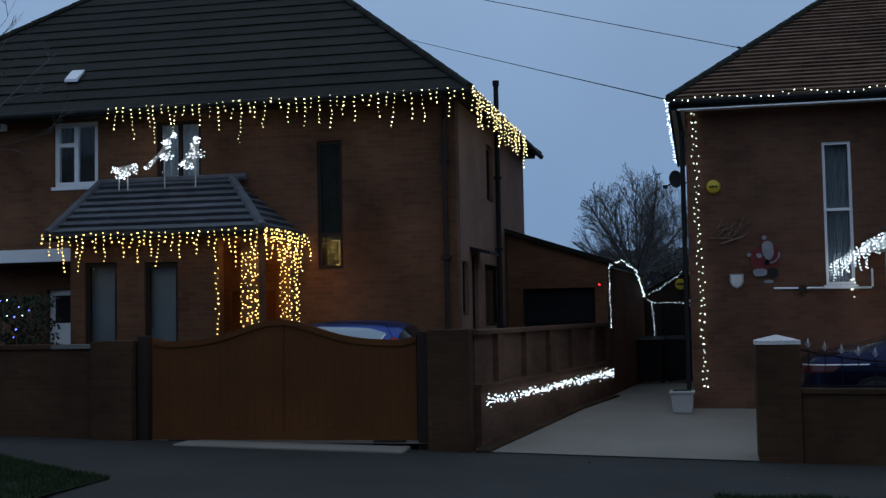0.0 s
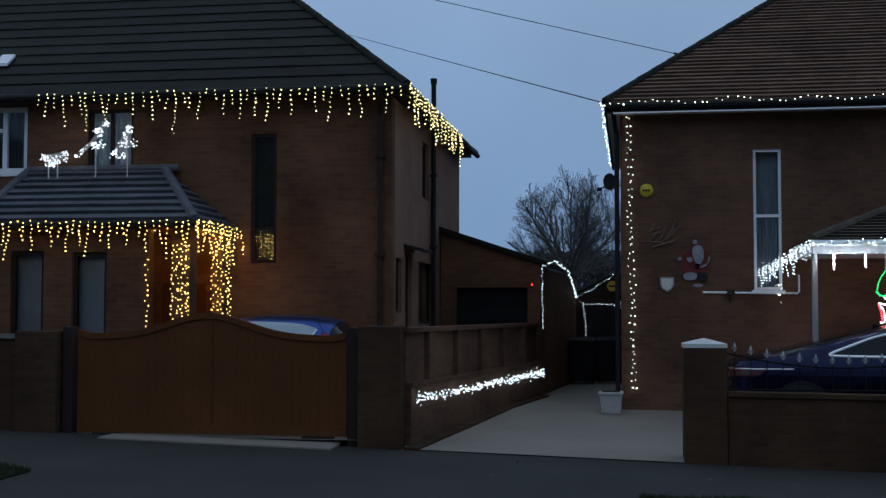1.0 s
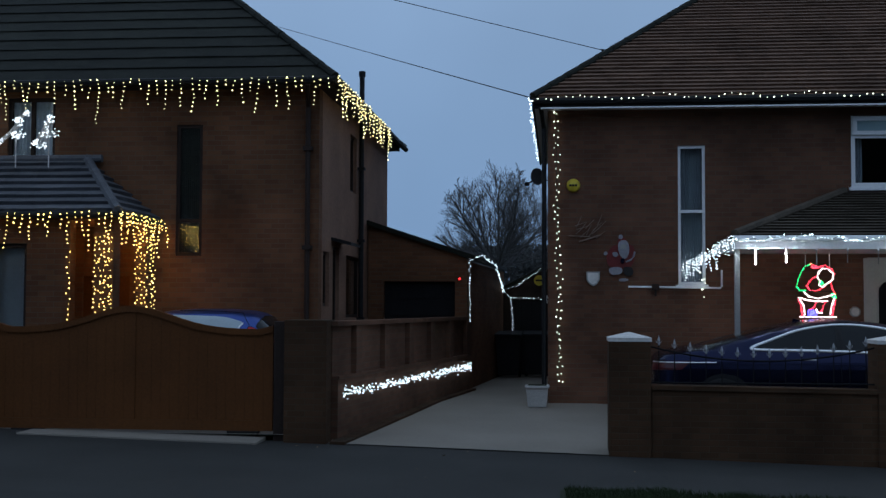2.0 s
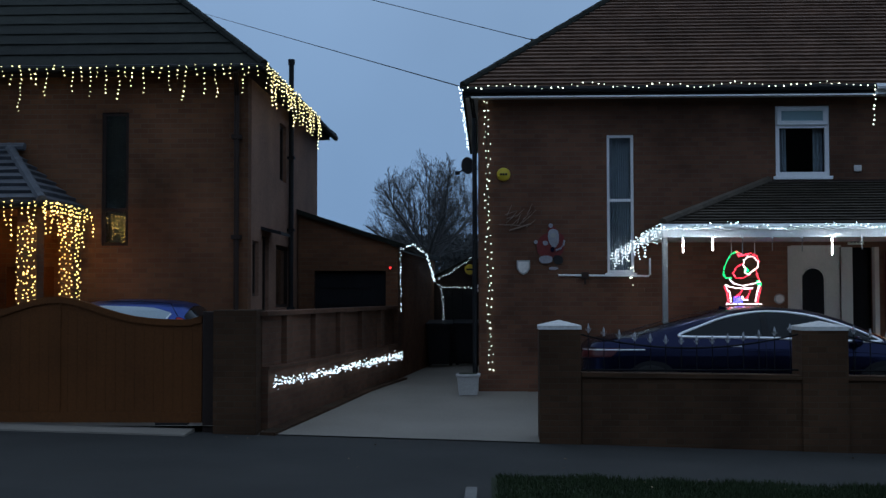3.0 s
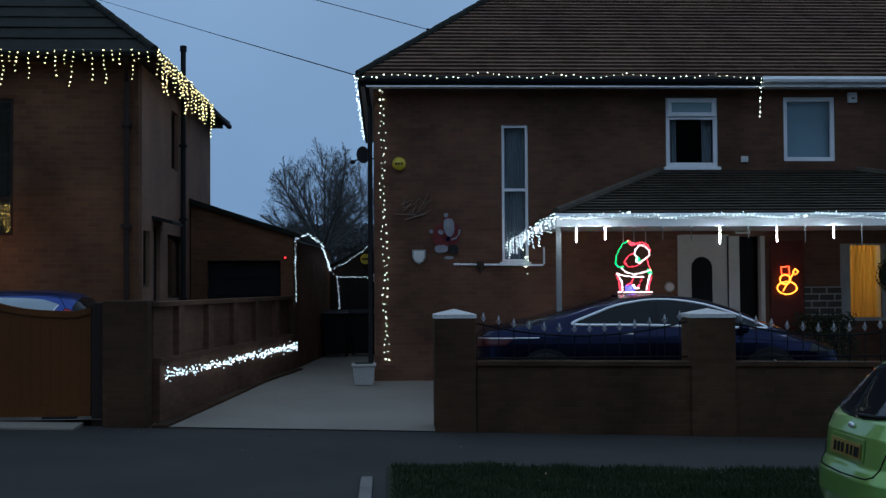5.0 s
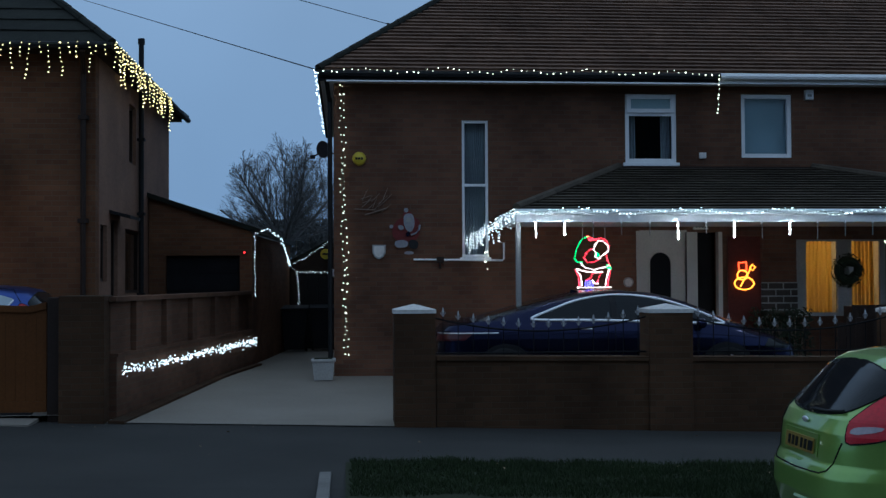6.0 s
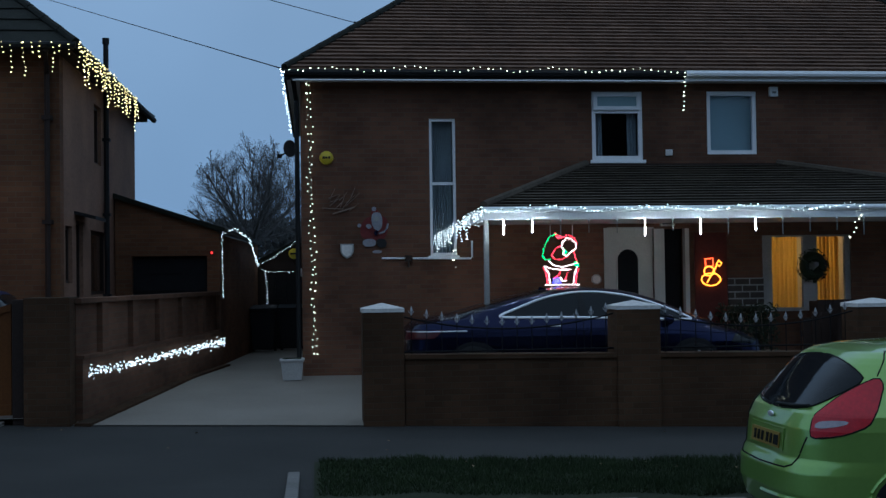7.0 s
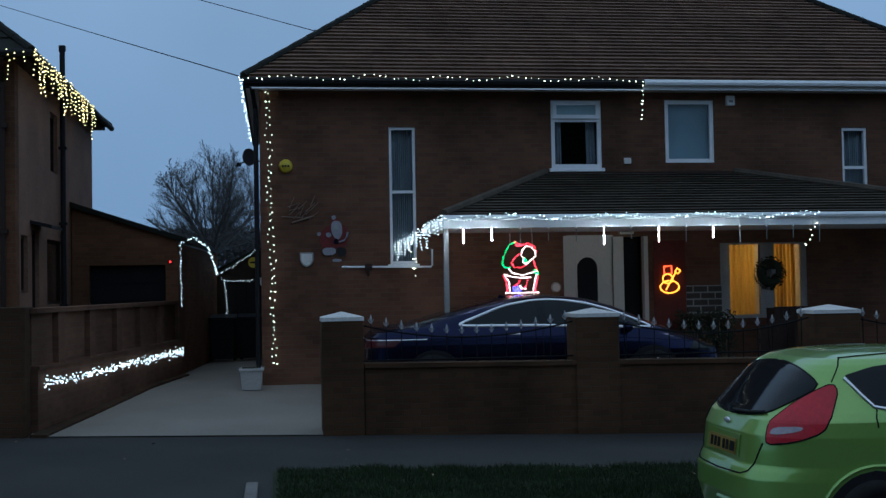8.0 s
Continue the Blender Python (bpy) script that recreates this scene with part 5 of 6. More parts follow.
for b in ((7.62, 7.80, 1.1, 2.4), (9.1, 9.2, 1.1, 2.4), (8.35, 8.6, 1.1, 2.4), (7.8, 8.35, 2.37, 2.4), (8.6, 9.1, 2.37, 2.4), (7.8, 8.35, 1.1, 1.16), (8.6, 9.1, 1.1, 1.16)):
    bm_box(bm, b[0], b[1], 19.43, 19.5, b[2], b[3])
patio = part("patio_window", bm, M_GREYPL, right_house, "wide patio window with ochre curtains lit from inside")
for x0, x1 in ((7.8, 8.35), (8.6, 9.1)):
    part("pane", box(x0, x1, 19.46, 19.466, 1.16, 2.37), M_GLASS, patio).visible_shadow = False
    bm, n = bmesh.new(), 70
    pl = [(x0 - 0.04 + (x1 - x0 + 0.08) * k / n, 19.75 + 0.035 * math.sin(k * 0.75) * (0.6 + 0.4 * math.sin(k * 0.21))) for k in range(n + 1)]
    top, low = [bm.verts.new((x, y, 2.45)) for x, y in pl], [bm.verts.new((x, y, 0.32)) for x, y in pl]
    for k in range(n):
        bm.faces.new((top[k], top[k + 1], low[k + 1], low[k]))
    part("curtain", bm, M_CURTAIN, patio, smooth=True)
M_ROOM = material("room_plaster", (0.6, 0.5, 0.38), 0.9)
for x in (7.35, 9.45):
    part("partition", box(x, x + 0.08, 19.66, 21.48, 0.1, 2.69), M_ROOM, right_house)
part("partition", box(7.43, 9.45, 21.42, 21.48, 0.1, 2.69), M_ROOM, right_house)
room_lamp = thing("room_lamp", (8.4, 20.7, 2.3), "glowing lamp hanging in the curtained room", "lamp")
bm = bmesh.new()
bmesh.ops.create_uvsphere(bm, u_segments=12, v_segments=8, radius=0.1, matrix=Matrix.Translation((8.4, 20.7, 2.2)))
part("globe", bm, bulb_material("room_lamp_glow", (1.0, 0.72, 0.36), 45.0), room_lamp, smooth=True)
part("cord", tube([(8.4, 20.7, 2.7), (8.4, 20.7, 2.28)], 0.006, 6), M_PVC, room_lamp)

wreath = thing("door_wreath", (8.5, 19.36, 1.88), "dark green leafy wreath hung on the patio window", "wreath")
part("ring", bm_ring(bmesh.new(), (8.5, 19.36, 1.87), 0.17, 0.075, n=28, sides=8), M_LEAF, wreath)
bm = bmesh.new()
for k in range(700):
    a, b = random.uniform(0, 2 * math.pi), random.uniform(0, 2 * math.pi)
    rr = 0.185 + 0.1 * math.cos(b)
    c = Vector((8.5 + rr * math.cos(a), 19.38 - 0.05 * abs(math.sin(b)), 1.87 + rr * math.sin(a)))
    d, e = Vector([random.uniform(-1, 1) for _ in range(3)]).normalized() * 0.045, Vector([random.uniform(-1, 1) for _ in range(3)]).normalized() * 0.014
    bm.faces.new([bm.verts.new(c + v) for v in (-d * 0.2, e, d, -e)])
part("leaves", bm, M_LEAF, wreath, kind="stuff")
part("bow", box(8.5, 8.58, 19.31, 19.33, 1.86, 1.93), M_FIGWHITE, wreath)

bell = thing("bell_box", (0.22, 19.38, 3.75), "round yellow alarm bell box on the brick wall", "alarm box")
part("case", tube([(0.23, 19.4, 3.75), (0.23, 19.33, 3.75)], 0.115, 24, 0.1), M_YELLOWBOX, bell, smooth=True)
for k in range(3):
    part("bar", box(0.165 + k * 0.045, 0.2 + k * 0.045, 19.322, 19.331, 3.73, 3.765), M_BLACK, bell)
shield = thing("wall_shield", (0.55, 19.38, 2.2), "pale shield-shaped plaque on the brick wall", "plaque")
q = [(0.44, 2.33), (0.66, 2.33), (0.66, 2.2), (0.62, 2.13), (0.55, 2.09), (0.48, 2.13), (0.44, 2.2)]
part("board", slab([(x, 19.398, z) for x, z in q], (0, -0.035, 0)), M_GREYPL, shield)
part("face", slab([(0.55 + (x - 0.55) * 0.8, 19.362, 2.22 + (z - 2.22) * 0.8) for x, z in q], (0, -0.008, 0)), M_STONECAP, shield)


def disc_outline(x, z, r, n=14):
    return [(x + r * math.cos(2 * math.pi * k / n), z + r * math.sin(2 * math.pi * k / n)) for k in range(n)]


def disc(x, z, r, y, squash=1.0, n=18):
    return [(x + r * math.cos(2 * math.pi * k / n), y, z + squash * r * math.sin(2 * math.pi * k / n)) for k in range(n)]


figure = thing("wall_figure", (1.0, 19.38, 2.2), "flat painted red and white ornament board on the wall", "ornament")


def board(name, pts, mat, y, times=2):
    """A cut-out painted board with rounded corners."""
    return part(name, slab([(x, y, z) for x, z in smooth_loop(pts, times)], (0, -0.012, 0)), mat, figure)


board("red_board", [(0.82, 2.72), (0.98, 2.8), (1.2, 2.78), (1.24, 2.62), (1.2, 2.44), (1.1, 2.38), (0.8, 2.4), (0.76, 2.55)], M_FIGRED, 19.397)
board("red_peak", [(0.93, 2.78), (1.13, 2.8), (1.05, 2.9), (0.97, 2.9)], M_FIGRED, 19.384)
board("white_board", [(0.95, 2.72), (0.97, 2.84), (1.1, 2.85), (1.14, 2.74), (1.13, 2.6), (1.06, 2.52), (0.98, 2.6)], M_FIGWHITE, 19.372)
board("shade_board", [(0.99, 2.7), (1.0, 2.77), (1.08, 2.78), (1.09, 2.7)], M_GREYPL, 19.359)
board("bobble", disc_outline(1.0, 2.9, 0.036), M_FIGWHITE, 19.372, 0)
board("bobble", disc_outline(0.755, 2.63, 0.032), M_FIGWHITE, 19.372, 0)
board("white_board", [(0.85, 2.64), (0.93, 2.66), (0.97, 2.6), (0.9, 2.56)], M_FIGWHITE, 19.372)
board("white_board", [(0.8, 2.4), (1.02, 2.41), (1.03, 2.31), (0.96, 2.28), (0.82, 2.28)], M_FIGWHITE, 19.372)
board("dark_board", [(1.03, 2.42), (1.2, 2.4), (1.2, 2.26), (1.05, 2.26)], M_BLACK, 19.372)
board("dark_board", [(0.99, 2.53), (1.06, 2.56), (1.06, 2.47), (1.0, 2.46)], M_NAVY, 19.359)
board("white_board", [(0.97, 2.22), (1.12, 2.22), (1.12, 2.17), (0.97, 2.17)], M_FIGWHITE, 19.397, 1)
part("trim", tube([(1.08, 19.364, 2.49), (1.16, 19.364, 2.52), (1.21, 19.364, 2.58), (1.225, 19.364, 2.66)], 0.018, 6), M_FIGWHITE, figure)
twigs = thing("twig_ornament", (0.45, 19.38, 3.0), "faint bundle of pale twigs fixed to the wall", "ornament")
for k in range(14):
    x, z = 0.45 + random.uniform(-0.2, 0.25), 3.03 + random.uniform(-0.1, 0.16)
    a = random.uniform(0.2, 1.2)
    part("twig", tube([(x - 0.1 * math.cos(a), 19.385, z - 0.1 * math.sin(a)), (x + 0.1 * math.cos(a), 19.38, z + 0.1 * math.sin(a))], 0.008, 5, 0.004), M_TWIG, twigs)
part("twig", tube([(0.32, 19.38, 2.82), (0.68, 19.38, 2.93)], 0.014, 5), M_TWIG, twigs)
part("twig", tube([(0.15, 19.38, 2.92), (0.5, 19.38, 2.9)], 0.01, 5), M_TWIG, twigs)

pipe = thing("waste_pipe", (1.9, 19.36, 2.1), "thin white waste pipe along the brick wall", "pipe")
part("pipe", tube([(1.12, 19.37, 2.085), (2.6, 19.37, 2.065), (2.62, 19.37, 2.09), (2.62, 19.37, 2.36)], 0.017, 8), M_PVC, pipe)
part("clip", box(1.5, 1.62, 19.34, 19.398, 2.03, 2.13), M_BROWNFRAME, pipe)
part("tail", tube([(1.56, 19.36, 2.05), (1.56, 19.36, 1.93)], 0.02, 6), M_BROWNFRAME, pipe)
alarm = thing("alarm_sounder", (7.85, 19.36, 4.85), "small white alarm box under the eaves", "alarm box")
part("case", box(7.78, 7.93, 19.32, 19.398, 4.77, 4.94, bevel=0.012), M_PVC, alarm)
part("lens", box(7.82, 7.89, 19.312, 19.32, 4.82, 4.86), M_GREYPL, alarm)
wv = thing("wall_vent", (6.01, 19.38, 3.82), "small pale vent grille on the brick wall", "vent")
part("cover", box(5.95, 6.07, 19.36, 19.398, 3.77, 3.87, bevel=0.006), M_STONECAP, wv)
dial = thing("wall_dial", (4.6, 19.36, 1.68), "round pale dial plate on the porch wall", "ornament")
part("plate", slab(disc(4.72, 1.69, 0.085, 19.397), (0, -0.02, 0)), M_STONECAP, dial)
part("ring", bm_ring(bmesh.new(), (4.72, 19.372, 1.69), 0.075, 0.01), M_GREYPL, dial)
dish = thing("satellite_dish", (-0.3, 20.5, 4.0), "small dark satellite dish on the side wall", "satellite dish")
bm = bmesh.new()
rings = []
for k in range(5):
    r = 0.15 * k / 4
    rings.append([bm.verts.new((-0.38 + r * 0.75 * math.cos(a) - 0.0, 20.3 + r * 0.5 * math.cos(a) - 0.5 * r * r, 4.0 + r * math.sin(a))) for a in np.linspace(0, 2 * math.pi, 19)[:-1]])
for a, b in zip(rings[1:], rings[2:]):
    for k in range(18):
        bm.faces.new((a[k], a[(k + 1) % 18], b[(k + 1) % 18], b[k]))
bm.faces.new(rings[1])
part("bowl", bm, M_DISHGREY, dish, smooth=True)
part("arm", tube([(-0.19, 20.5, 3.95), (-0.42, 20.32, 3.95), (-0.55, 20.1, 3.85)], 0.015, 6), M_BLACK, dish)
part("receiver", box(-0.59, -0.51, 20.05, 20.12, 3.82, 3.88), M_BLACK, dish)
rdown = thing("downpipe", (-0.12, 19.33, 0.2), "dark rainwater pipe at the house corner", "pipe")
part("pipe", tube([(-0.3, 19.0, 5.0), (-0.25, 19.45, 4.7), (-0.25, 19.45, 0.18)], 0.04, 8), M_BLACK, rdown)
M_PLANTER = material("grey_white_planter", (0.42, 0.41, 0.39), 0.75, vary=0.2)
planter = thing("planter_box", (-0.36, 18.9, 0.16), "white square planter beside the house corner", "planter")
bm = bmesh.new()
lo = [bm.verts.new(c) for c in ((-0.5, 18.75, 0.165), (-0.21, 18.75, 0.165), (-0.21, 19.05, 0.165), (-0.5, 19.05, 0.165))]
hi = [bm.verts.new(c) for c in ((-0.53, 18.72, 0.46), (-0.18, 18.72, 0.46), (-0.18, 19.08, 0.46), (-0.53, 19.08, 0.46))]
bm.faces.new(lo[::-1]), bm.faces.new(hi)
for i in range(4):
    bm.faces.new((lo[i], lo[(i + 1) % 4], hi[(i + 1) % 4], hi[i]))
part("tub", bm, M_PLANTER, planter)
part("rim", box(-0.55, -0.16, 18.7, 19.1, 0.46, 0.5, bevel=0.008), M_PLANTER, planter)
part("soil", box(-0.5, -0.21, 18.76, 19.04, 0.5, 0.506), M_SOIL, planter)

trough = thing("timber_trough", (8.64, 18.9, 0.14), "dark timber planting trough below the patio window", "planter")
part("body", box(8.3, 8.97, 18.75, 19.1, 0.14, 1.28, bevel=0.012), M_BROWNFRAME, trough)
for k in range(5):
    part("slat", box(8.29 + k * 0.136, 8.415 + k * 0.136, 18.73, 18.749, 0.2, 1.3), M_BROWNFRAME, trough)

# ---- glowing ornaments ----
def rope(ob, name, pts, mat, y, ox, oz, k, r=0.0112, closed=False, step=0.026):
    """A rope-light line drawn in the plane y, from points in the ornament's own measure."""
    p = [(ox + a * k, y, oz - b * k) for a, b in pts]
    if closed:
        p.append(p[0])
    dense = []
    for a, b in zip(p, p[1:]):
        dense += [Vector(a).lerp(Vector(b), t / 3) for t in range(3)]
    dense.append(Vector(p[-1]))
    part(name, tube(dense, r * 0.35, 5), M_WIRE, ob)
    b = new("bulb", bulbs_mesh(along(dense, step, 0.002) + [dense[-1]], r, mat))
    b.parent, b.matrix_parent_inverse = ob, Matrix.Translation(-ob.location)
    return tagged(b, kind="stuff")


def oval(cx, cy, rx, ry, n=18):
    return [(cx + rx * math.cos(2 * math.pi * k / n), cy + ry * math.sin(2 * math.pi * k / n)) for k in range(n)]


M_RRED = bulb_material("red_rope", (1.0, 0.03, 0.06), 6.5, 0.5)
M_RGREEN = bulb_material("green_rope", (0.02, 1.0, 0.22), 3.0, 0.5)
M_RWHITE = bulb_material("white_rope", (1.0, 0.82, 0.85), 4.5, 0.5)
M_RBLUE = bulb_material("blue_rope", (0.10, 0.10, 1.0), 4.5, 0.4)
M_RORANGE = bulb_material("orange_rope", (1.0, 0.36, 0.04), 3.4)
M_RHOT = bulb_material("red_orange_rope", (1.0, 0.10, 0.03), 3.0)
orn = thing("rope_light_ornament", (3.8, 17.9, 0.12), "glowing red, green and white rope light figure hanging in a porch", "ornament")
KS, OX, OZ = 0.00392, 3.51, 2.43
for nm, pts, mat, cl_ in (("green_rope", [(59, 6), (35, 15), (19, 39), (8, 65), (3, 92), (14, 107), (33, 107)], M_RGREEN, False),
                          ("red_rope", [(56, 6), (81, 19), (110, 12), (132, 24), (142, 44)], M_RRED, False),
                          ("red_rope", [(85, 19), (66, 22), (59, 15)], M_RRED, False),
                          ("red_rope", [(75, 53), (55, 66), (40, 90), (53, 107), (81, 107), (104, 94)], M_RRED, False),
                          ("red_rope", [(129, 74), (134, 99), (144, 121)], M_RRED, False),
                          ("white_rope", [(85, 39), (99, 24), (119, 25), (137, 43), (138, 63), (125, 74)], M_RWHITE, False),
                          ("white_rope", [(85, 39), (79, 58), (90, 71), (85, 87), (99, 94), (115, 81), (125, 74)], M_RWHITE, False),
                          ("green_rope", [(87, 75), (94, 71), (100, 80), (91, 85)], M_RGREEN, True),
                          ("white_rope", [(28, 112), (43, 128), (81, 138), (119, 129), (140, 121)], M_RWHITE, False),
                          ("white_rope", [(12, 135), (43, 144), (81, 148), (115, 147)], M_RWHITE, False),
                          ("red_rope", [(6, 140), (18, 163), (22, 201)], M_RRED, False),
                          ("red_rope", [(147, 144), (138, 170), (134, 201)], M_RRED, False),
                          ("white_rope", [(14, 143), (28, 163), (31, 198)], M_RWHITE, False),
                          ("white_rope", [(141, 137), (131, 166), (126, 198)], M_RWHITE, False),
                          ("red_rope", [(75, 150), (68, 169), (50, 179)], M_RRED, False),
                          ("red_rope", [(107, 151), (98, 176), (90, 191)], M_RRED, False),
                          ("white_rope", [(74, 179), (81, 191), (96, 192)], M_RWHITE, False),
                          ("blue_rope", [(46, 182), (74, 182), (75, 200), (44, 200)], M_RBLUE, True),
                          ("blue_rope", [(53, 188), (66, 188), (66, 195), (53, 195)], M_RBLUE, True),
                          ("green_rope", [(132, 118), (144, 121), (147, 134), (135, 132)], M_RGREEN, True),
                          ("white_rope", [(16, 207), (148, 207)], M_RWHITE, False)):
    rope(orn, nm, pts, mat, 17.9, OX, OZ, KS, closed=cl_)
for x in (3.65, 4.0):
    part("hanger", tube([(x, 17.9, 2.37), (x, 17.9, 2.62)], 0.005, 5), M_STONECAP, orn)
part("back_bar", tube([(3.6, 17.92, 2.0), (4.1, 17.92, 2.0)], 0.005, 5), M_BLACK, orn)
snow = thing("rope_light_ornament", (6.68, 19.33, 1.56), "small glowing orange rope light figure on a maroon board", "ornament")
for nm, pts, mat, cl_ in (("red_rope", [(18, 5), (48, 3), (50, 32), (20, 34)], M_RHOT, True), ("orange_rope", oval(33, 52, 20, 18), M_RORANGE, True), ("orange_rope", oval(40, 84, 38, 24), M_RORANGE, True), ("orange_rope", [(72, 12), (84, 22), (74, 34), (62, 26)], M_RORANGE, True), ("orange_rope", [(64, 30), (25, 95)], M_RORANGE, False)):
    rope(snow, nm, pts, mat, 19.33, 6.51, 2.03, 0.0044, r=0.013, closed=cl_, step=0.016)

M_ICE = bulb_material("ice_white_bulb", (0.86, 0.93, 1.0), 1.9)


def lit_shape(name, blobs, count, stake, label):
    """An ornament of clear bulbs heaped on a wire form: blobs are (x, z, rx, rz, lean)."""
    pts = []
    for k in range(count):
        x, z, rx, rz, lean = blobs[k % len(blobs)]
        a, r = random.uniform(0, 2 * math.pi), random.random() ** 0.5
        u, v = rx * r * math.cos(a), rz * r * math.sin(a)
        pts.append(Vector((x + u * math.cos(lean) - v * math.sin(lean), 16.98 + random.uniform(-0.05, 0.05), z + u * math.sin(lean) + v * math.cos(lean))))
    ob = lights(name, (blobs[0][0], 17.0, 3.9), pts, [], 0.0115, M_ICE, label, "light ornament")
    bm = bmesh.new()
    for k in range(0, len(pts) - 1, 2):
        bm_tube(bm, [pts[k], pts[k + 1]], 0.003, 3)
    part("frame", bm, M_STONECAP, ob)
    for x in stake:
        part("stake", tube([(x, 17.0, 3.8), (x, 17.0, blobs[0][1])], 0.01, 6), M_STONECAP, ob)


lit_shape("lit_sleigh", [(-8.93, 4.1, 0.17, 0.09, 0), (-8.93, 4.06, 0.15, 0.06, 0), (-9.07, 4.16, 0.06, 0.06, 0), (-8.72, 4.17, 0.06, 0.09, 0.3)], 90, (-9.0, -8.85), "heap of clear lit bulbs on the porch roof")
lit_shape("lit_ornament", [(-8.2, 4.33, 0.2, 0.06, 0), (-8.2, 4.33, 0.16, 0.05, 0), (-8.47, 4.2, 0.13, 0.03, 0.65), (-8.13, 4.5, 0.06, 0.1, 0), (-8.05, 4.66, 0.05, 0.05, 0), (-8.2, 4.56, 0.05, 0.04, 0)], 110, (-8.22,), "leaping form of clear lit bulbs on the porch roof")
lit_shape("lit_ornament", [(-7.68, 4.35, 0.17, 0.07, 0.15), (-7.72, 4.33, 0.14, 0.06, 0), (-7.92, 4.2, 0.12, 0.03, 0.8), (-7.7, 4.5, 0.06, 0.09, 0), (-7.66, 4.57, 0.05, 0.05, 0), (-7.8, 4.18, 0.1, 0.07, 0)], 110, (-7.7,), "leaping form of clear lit bulbs on the porch roof")

red_lamp = thing("garage_lamp", (-1.88, 21.97, 2.27), "tiny red indicator lamp on the garage wall", "lamp")
part("body", box(-1.9, -1.82, 21.96, 21.998, 2.24, 2.3), M_BLACK, red_lamp)
part("lens", tube([(-1.86, 21.97, 2.27), (-1.86, 21.94, 2.27)], 0.022, 8), bulb_material("red_indicator", (1.0, 0.03, 0.03), 2.5), red_lamp)
ybox = thing("bell_box", (-0.46, 27.2, 2.34), "round yellow alarm box on the garage gable", "alarm box")
part("case", tube([(-0.46, 27.3, 2.35), (-0.46, 27.2, 2.35)], 0.12, 16), M_YELLOWBOX, ybox)
part("bar", box(-0.54, -0.38, 27.19, 27.2, 2.33, 2.37), M_BLACK, ybox)
plaque = thing("door_plaque", (-0.42, 27.2, 1.0), "small pale plaque on the garage door", "plaque")
part("board", box(-0.55, -0.28, 27.28, 27.318, 0.9, 1.12, bevel=0.01), M_GREYPL, plaque)
part("bar", box(-0.5, -0.33, 27.274, 27.28, 1.0, 1.03), M_BLACK, plaque)
cctv = thing("security_camera", (-0.25, 27.2, 1.9), "white box camera on the garage corner", "security camera")
part("case", box(-0.33, -0.17, 27.1, 27.3, 1.83, 2.0, bevel=0.015), M_PVC, cctv)
part("lens", tube([(-0.25, 27.1, 1.91), (-0.25, 27.08, 1.91)], 0.03, 10), M_BLACK, cctv)

M_BIN = material("black_bin_plastic", (0.015, 0.016, 0.018), 0.6)


def wheelie_bin(x, y, z):
    ob = thing("wheelie_bin", (x, y, z), "black wheeled rubbish bin on the drive", "bin", group="bins on the drive")
    bm = bmesh.new()
    lo = [bm.verts.new((x + a * 0.22, y + b * 0.24, z + 0.06)) for a, b in ((-1, -1), (1, -1), (1, 1), (-1, 1))]
    hi = [bm.verts.new((x + a * 0.28, y + b * 0.32, z + 0.92)) for a, b in ((-1, -1), (1, -1), (1, 1), (-1, 1))]
    bm.faces.new(lo[::-1]), bm.faces.new(hi)
    for i in range(4):
        bm.faces.new((lo[i], lo[(i + 1) % 4], hi[(i + 1) % 4], hi[i]))
    bmesh.ops.bevel(bm, geom=bm.edges[:], offset=0.02, segments=2, affect="EDGES")
    part("body", bm, M_BIN, ob)
    part("lid", slab([(x - 0.3, y - 0.35, z + 0.925), (x + 0.3, y - 0.35, z + 0.925), (x + 0.3, y + 0.34, z + 0.99), (x - 0.3, y + 0.34, z + 0.99)], (0, 0, 0.035)), M_BIN, ob)
    part("handle", tube([(x - 0.22, y + 0.36, z + 0.9), (x + 0.22, y + 0.36, z + 0.9)], 0.015, 6), M_BIN, ob)
    for s in (-0.24, 0.24):
        part("wheel", tube([(x + s - 0.03, y + 0.26, z + 0.1), (x + s + 0.03, y + 0.26, z + 0.1)], 0.1, 14), M_TYRE, ob)


wheelie_bin(-1.12, 26.2, 0.18)
wheelie_bin(-0.5, 26.5, 0.18)

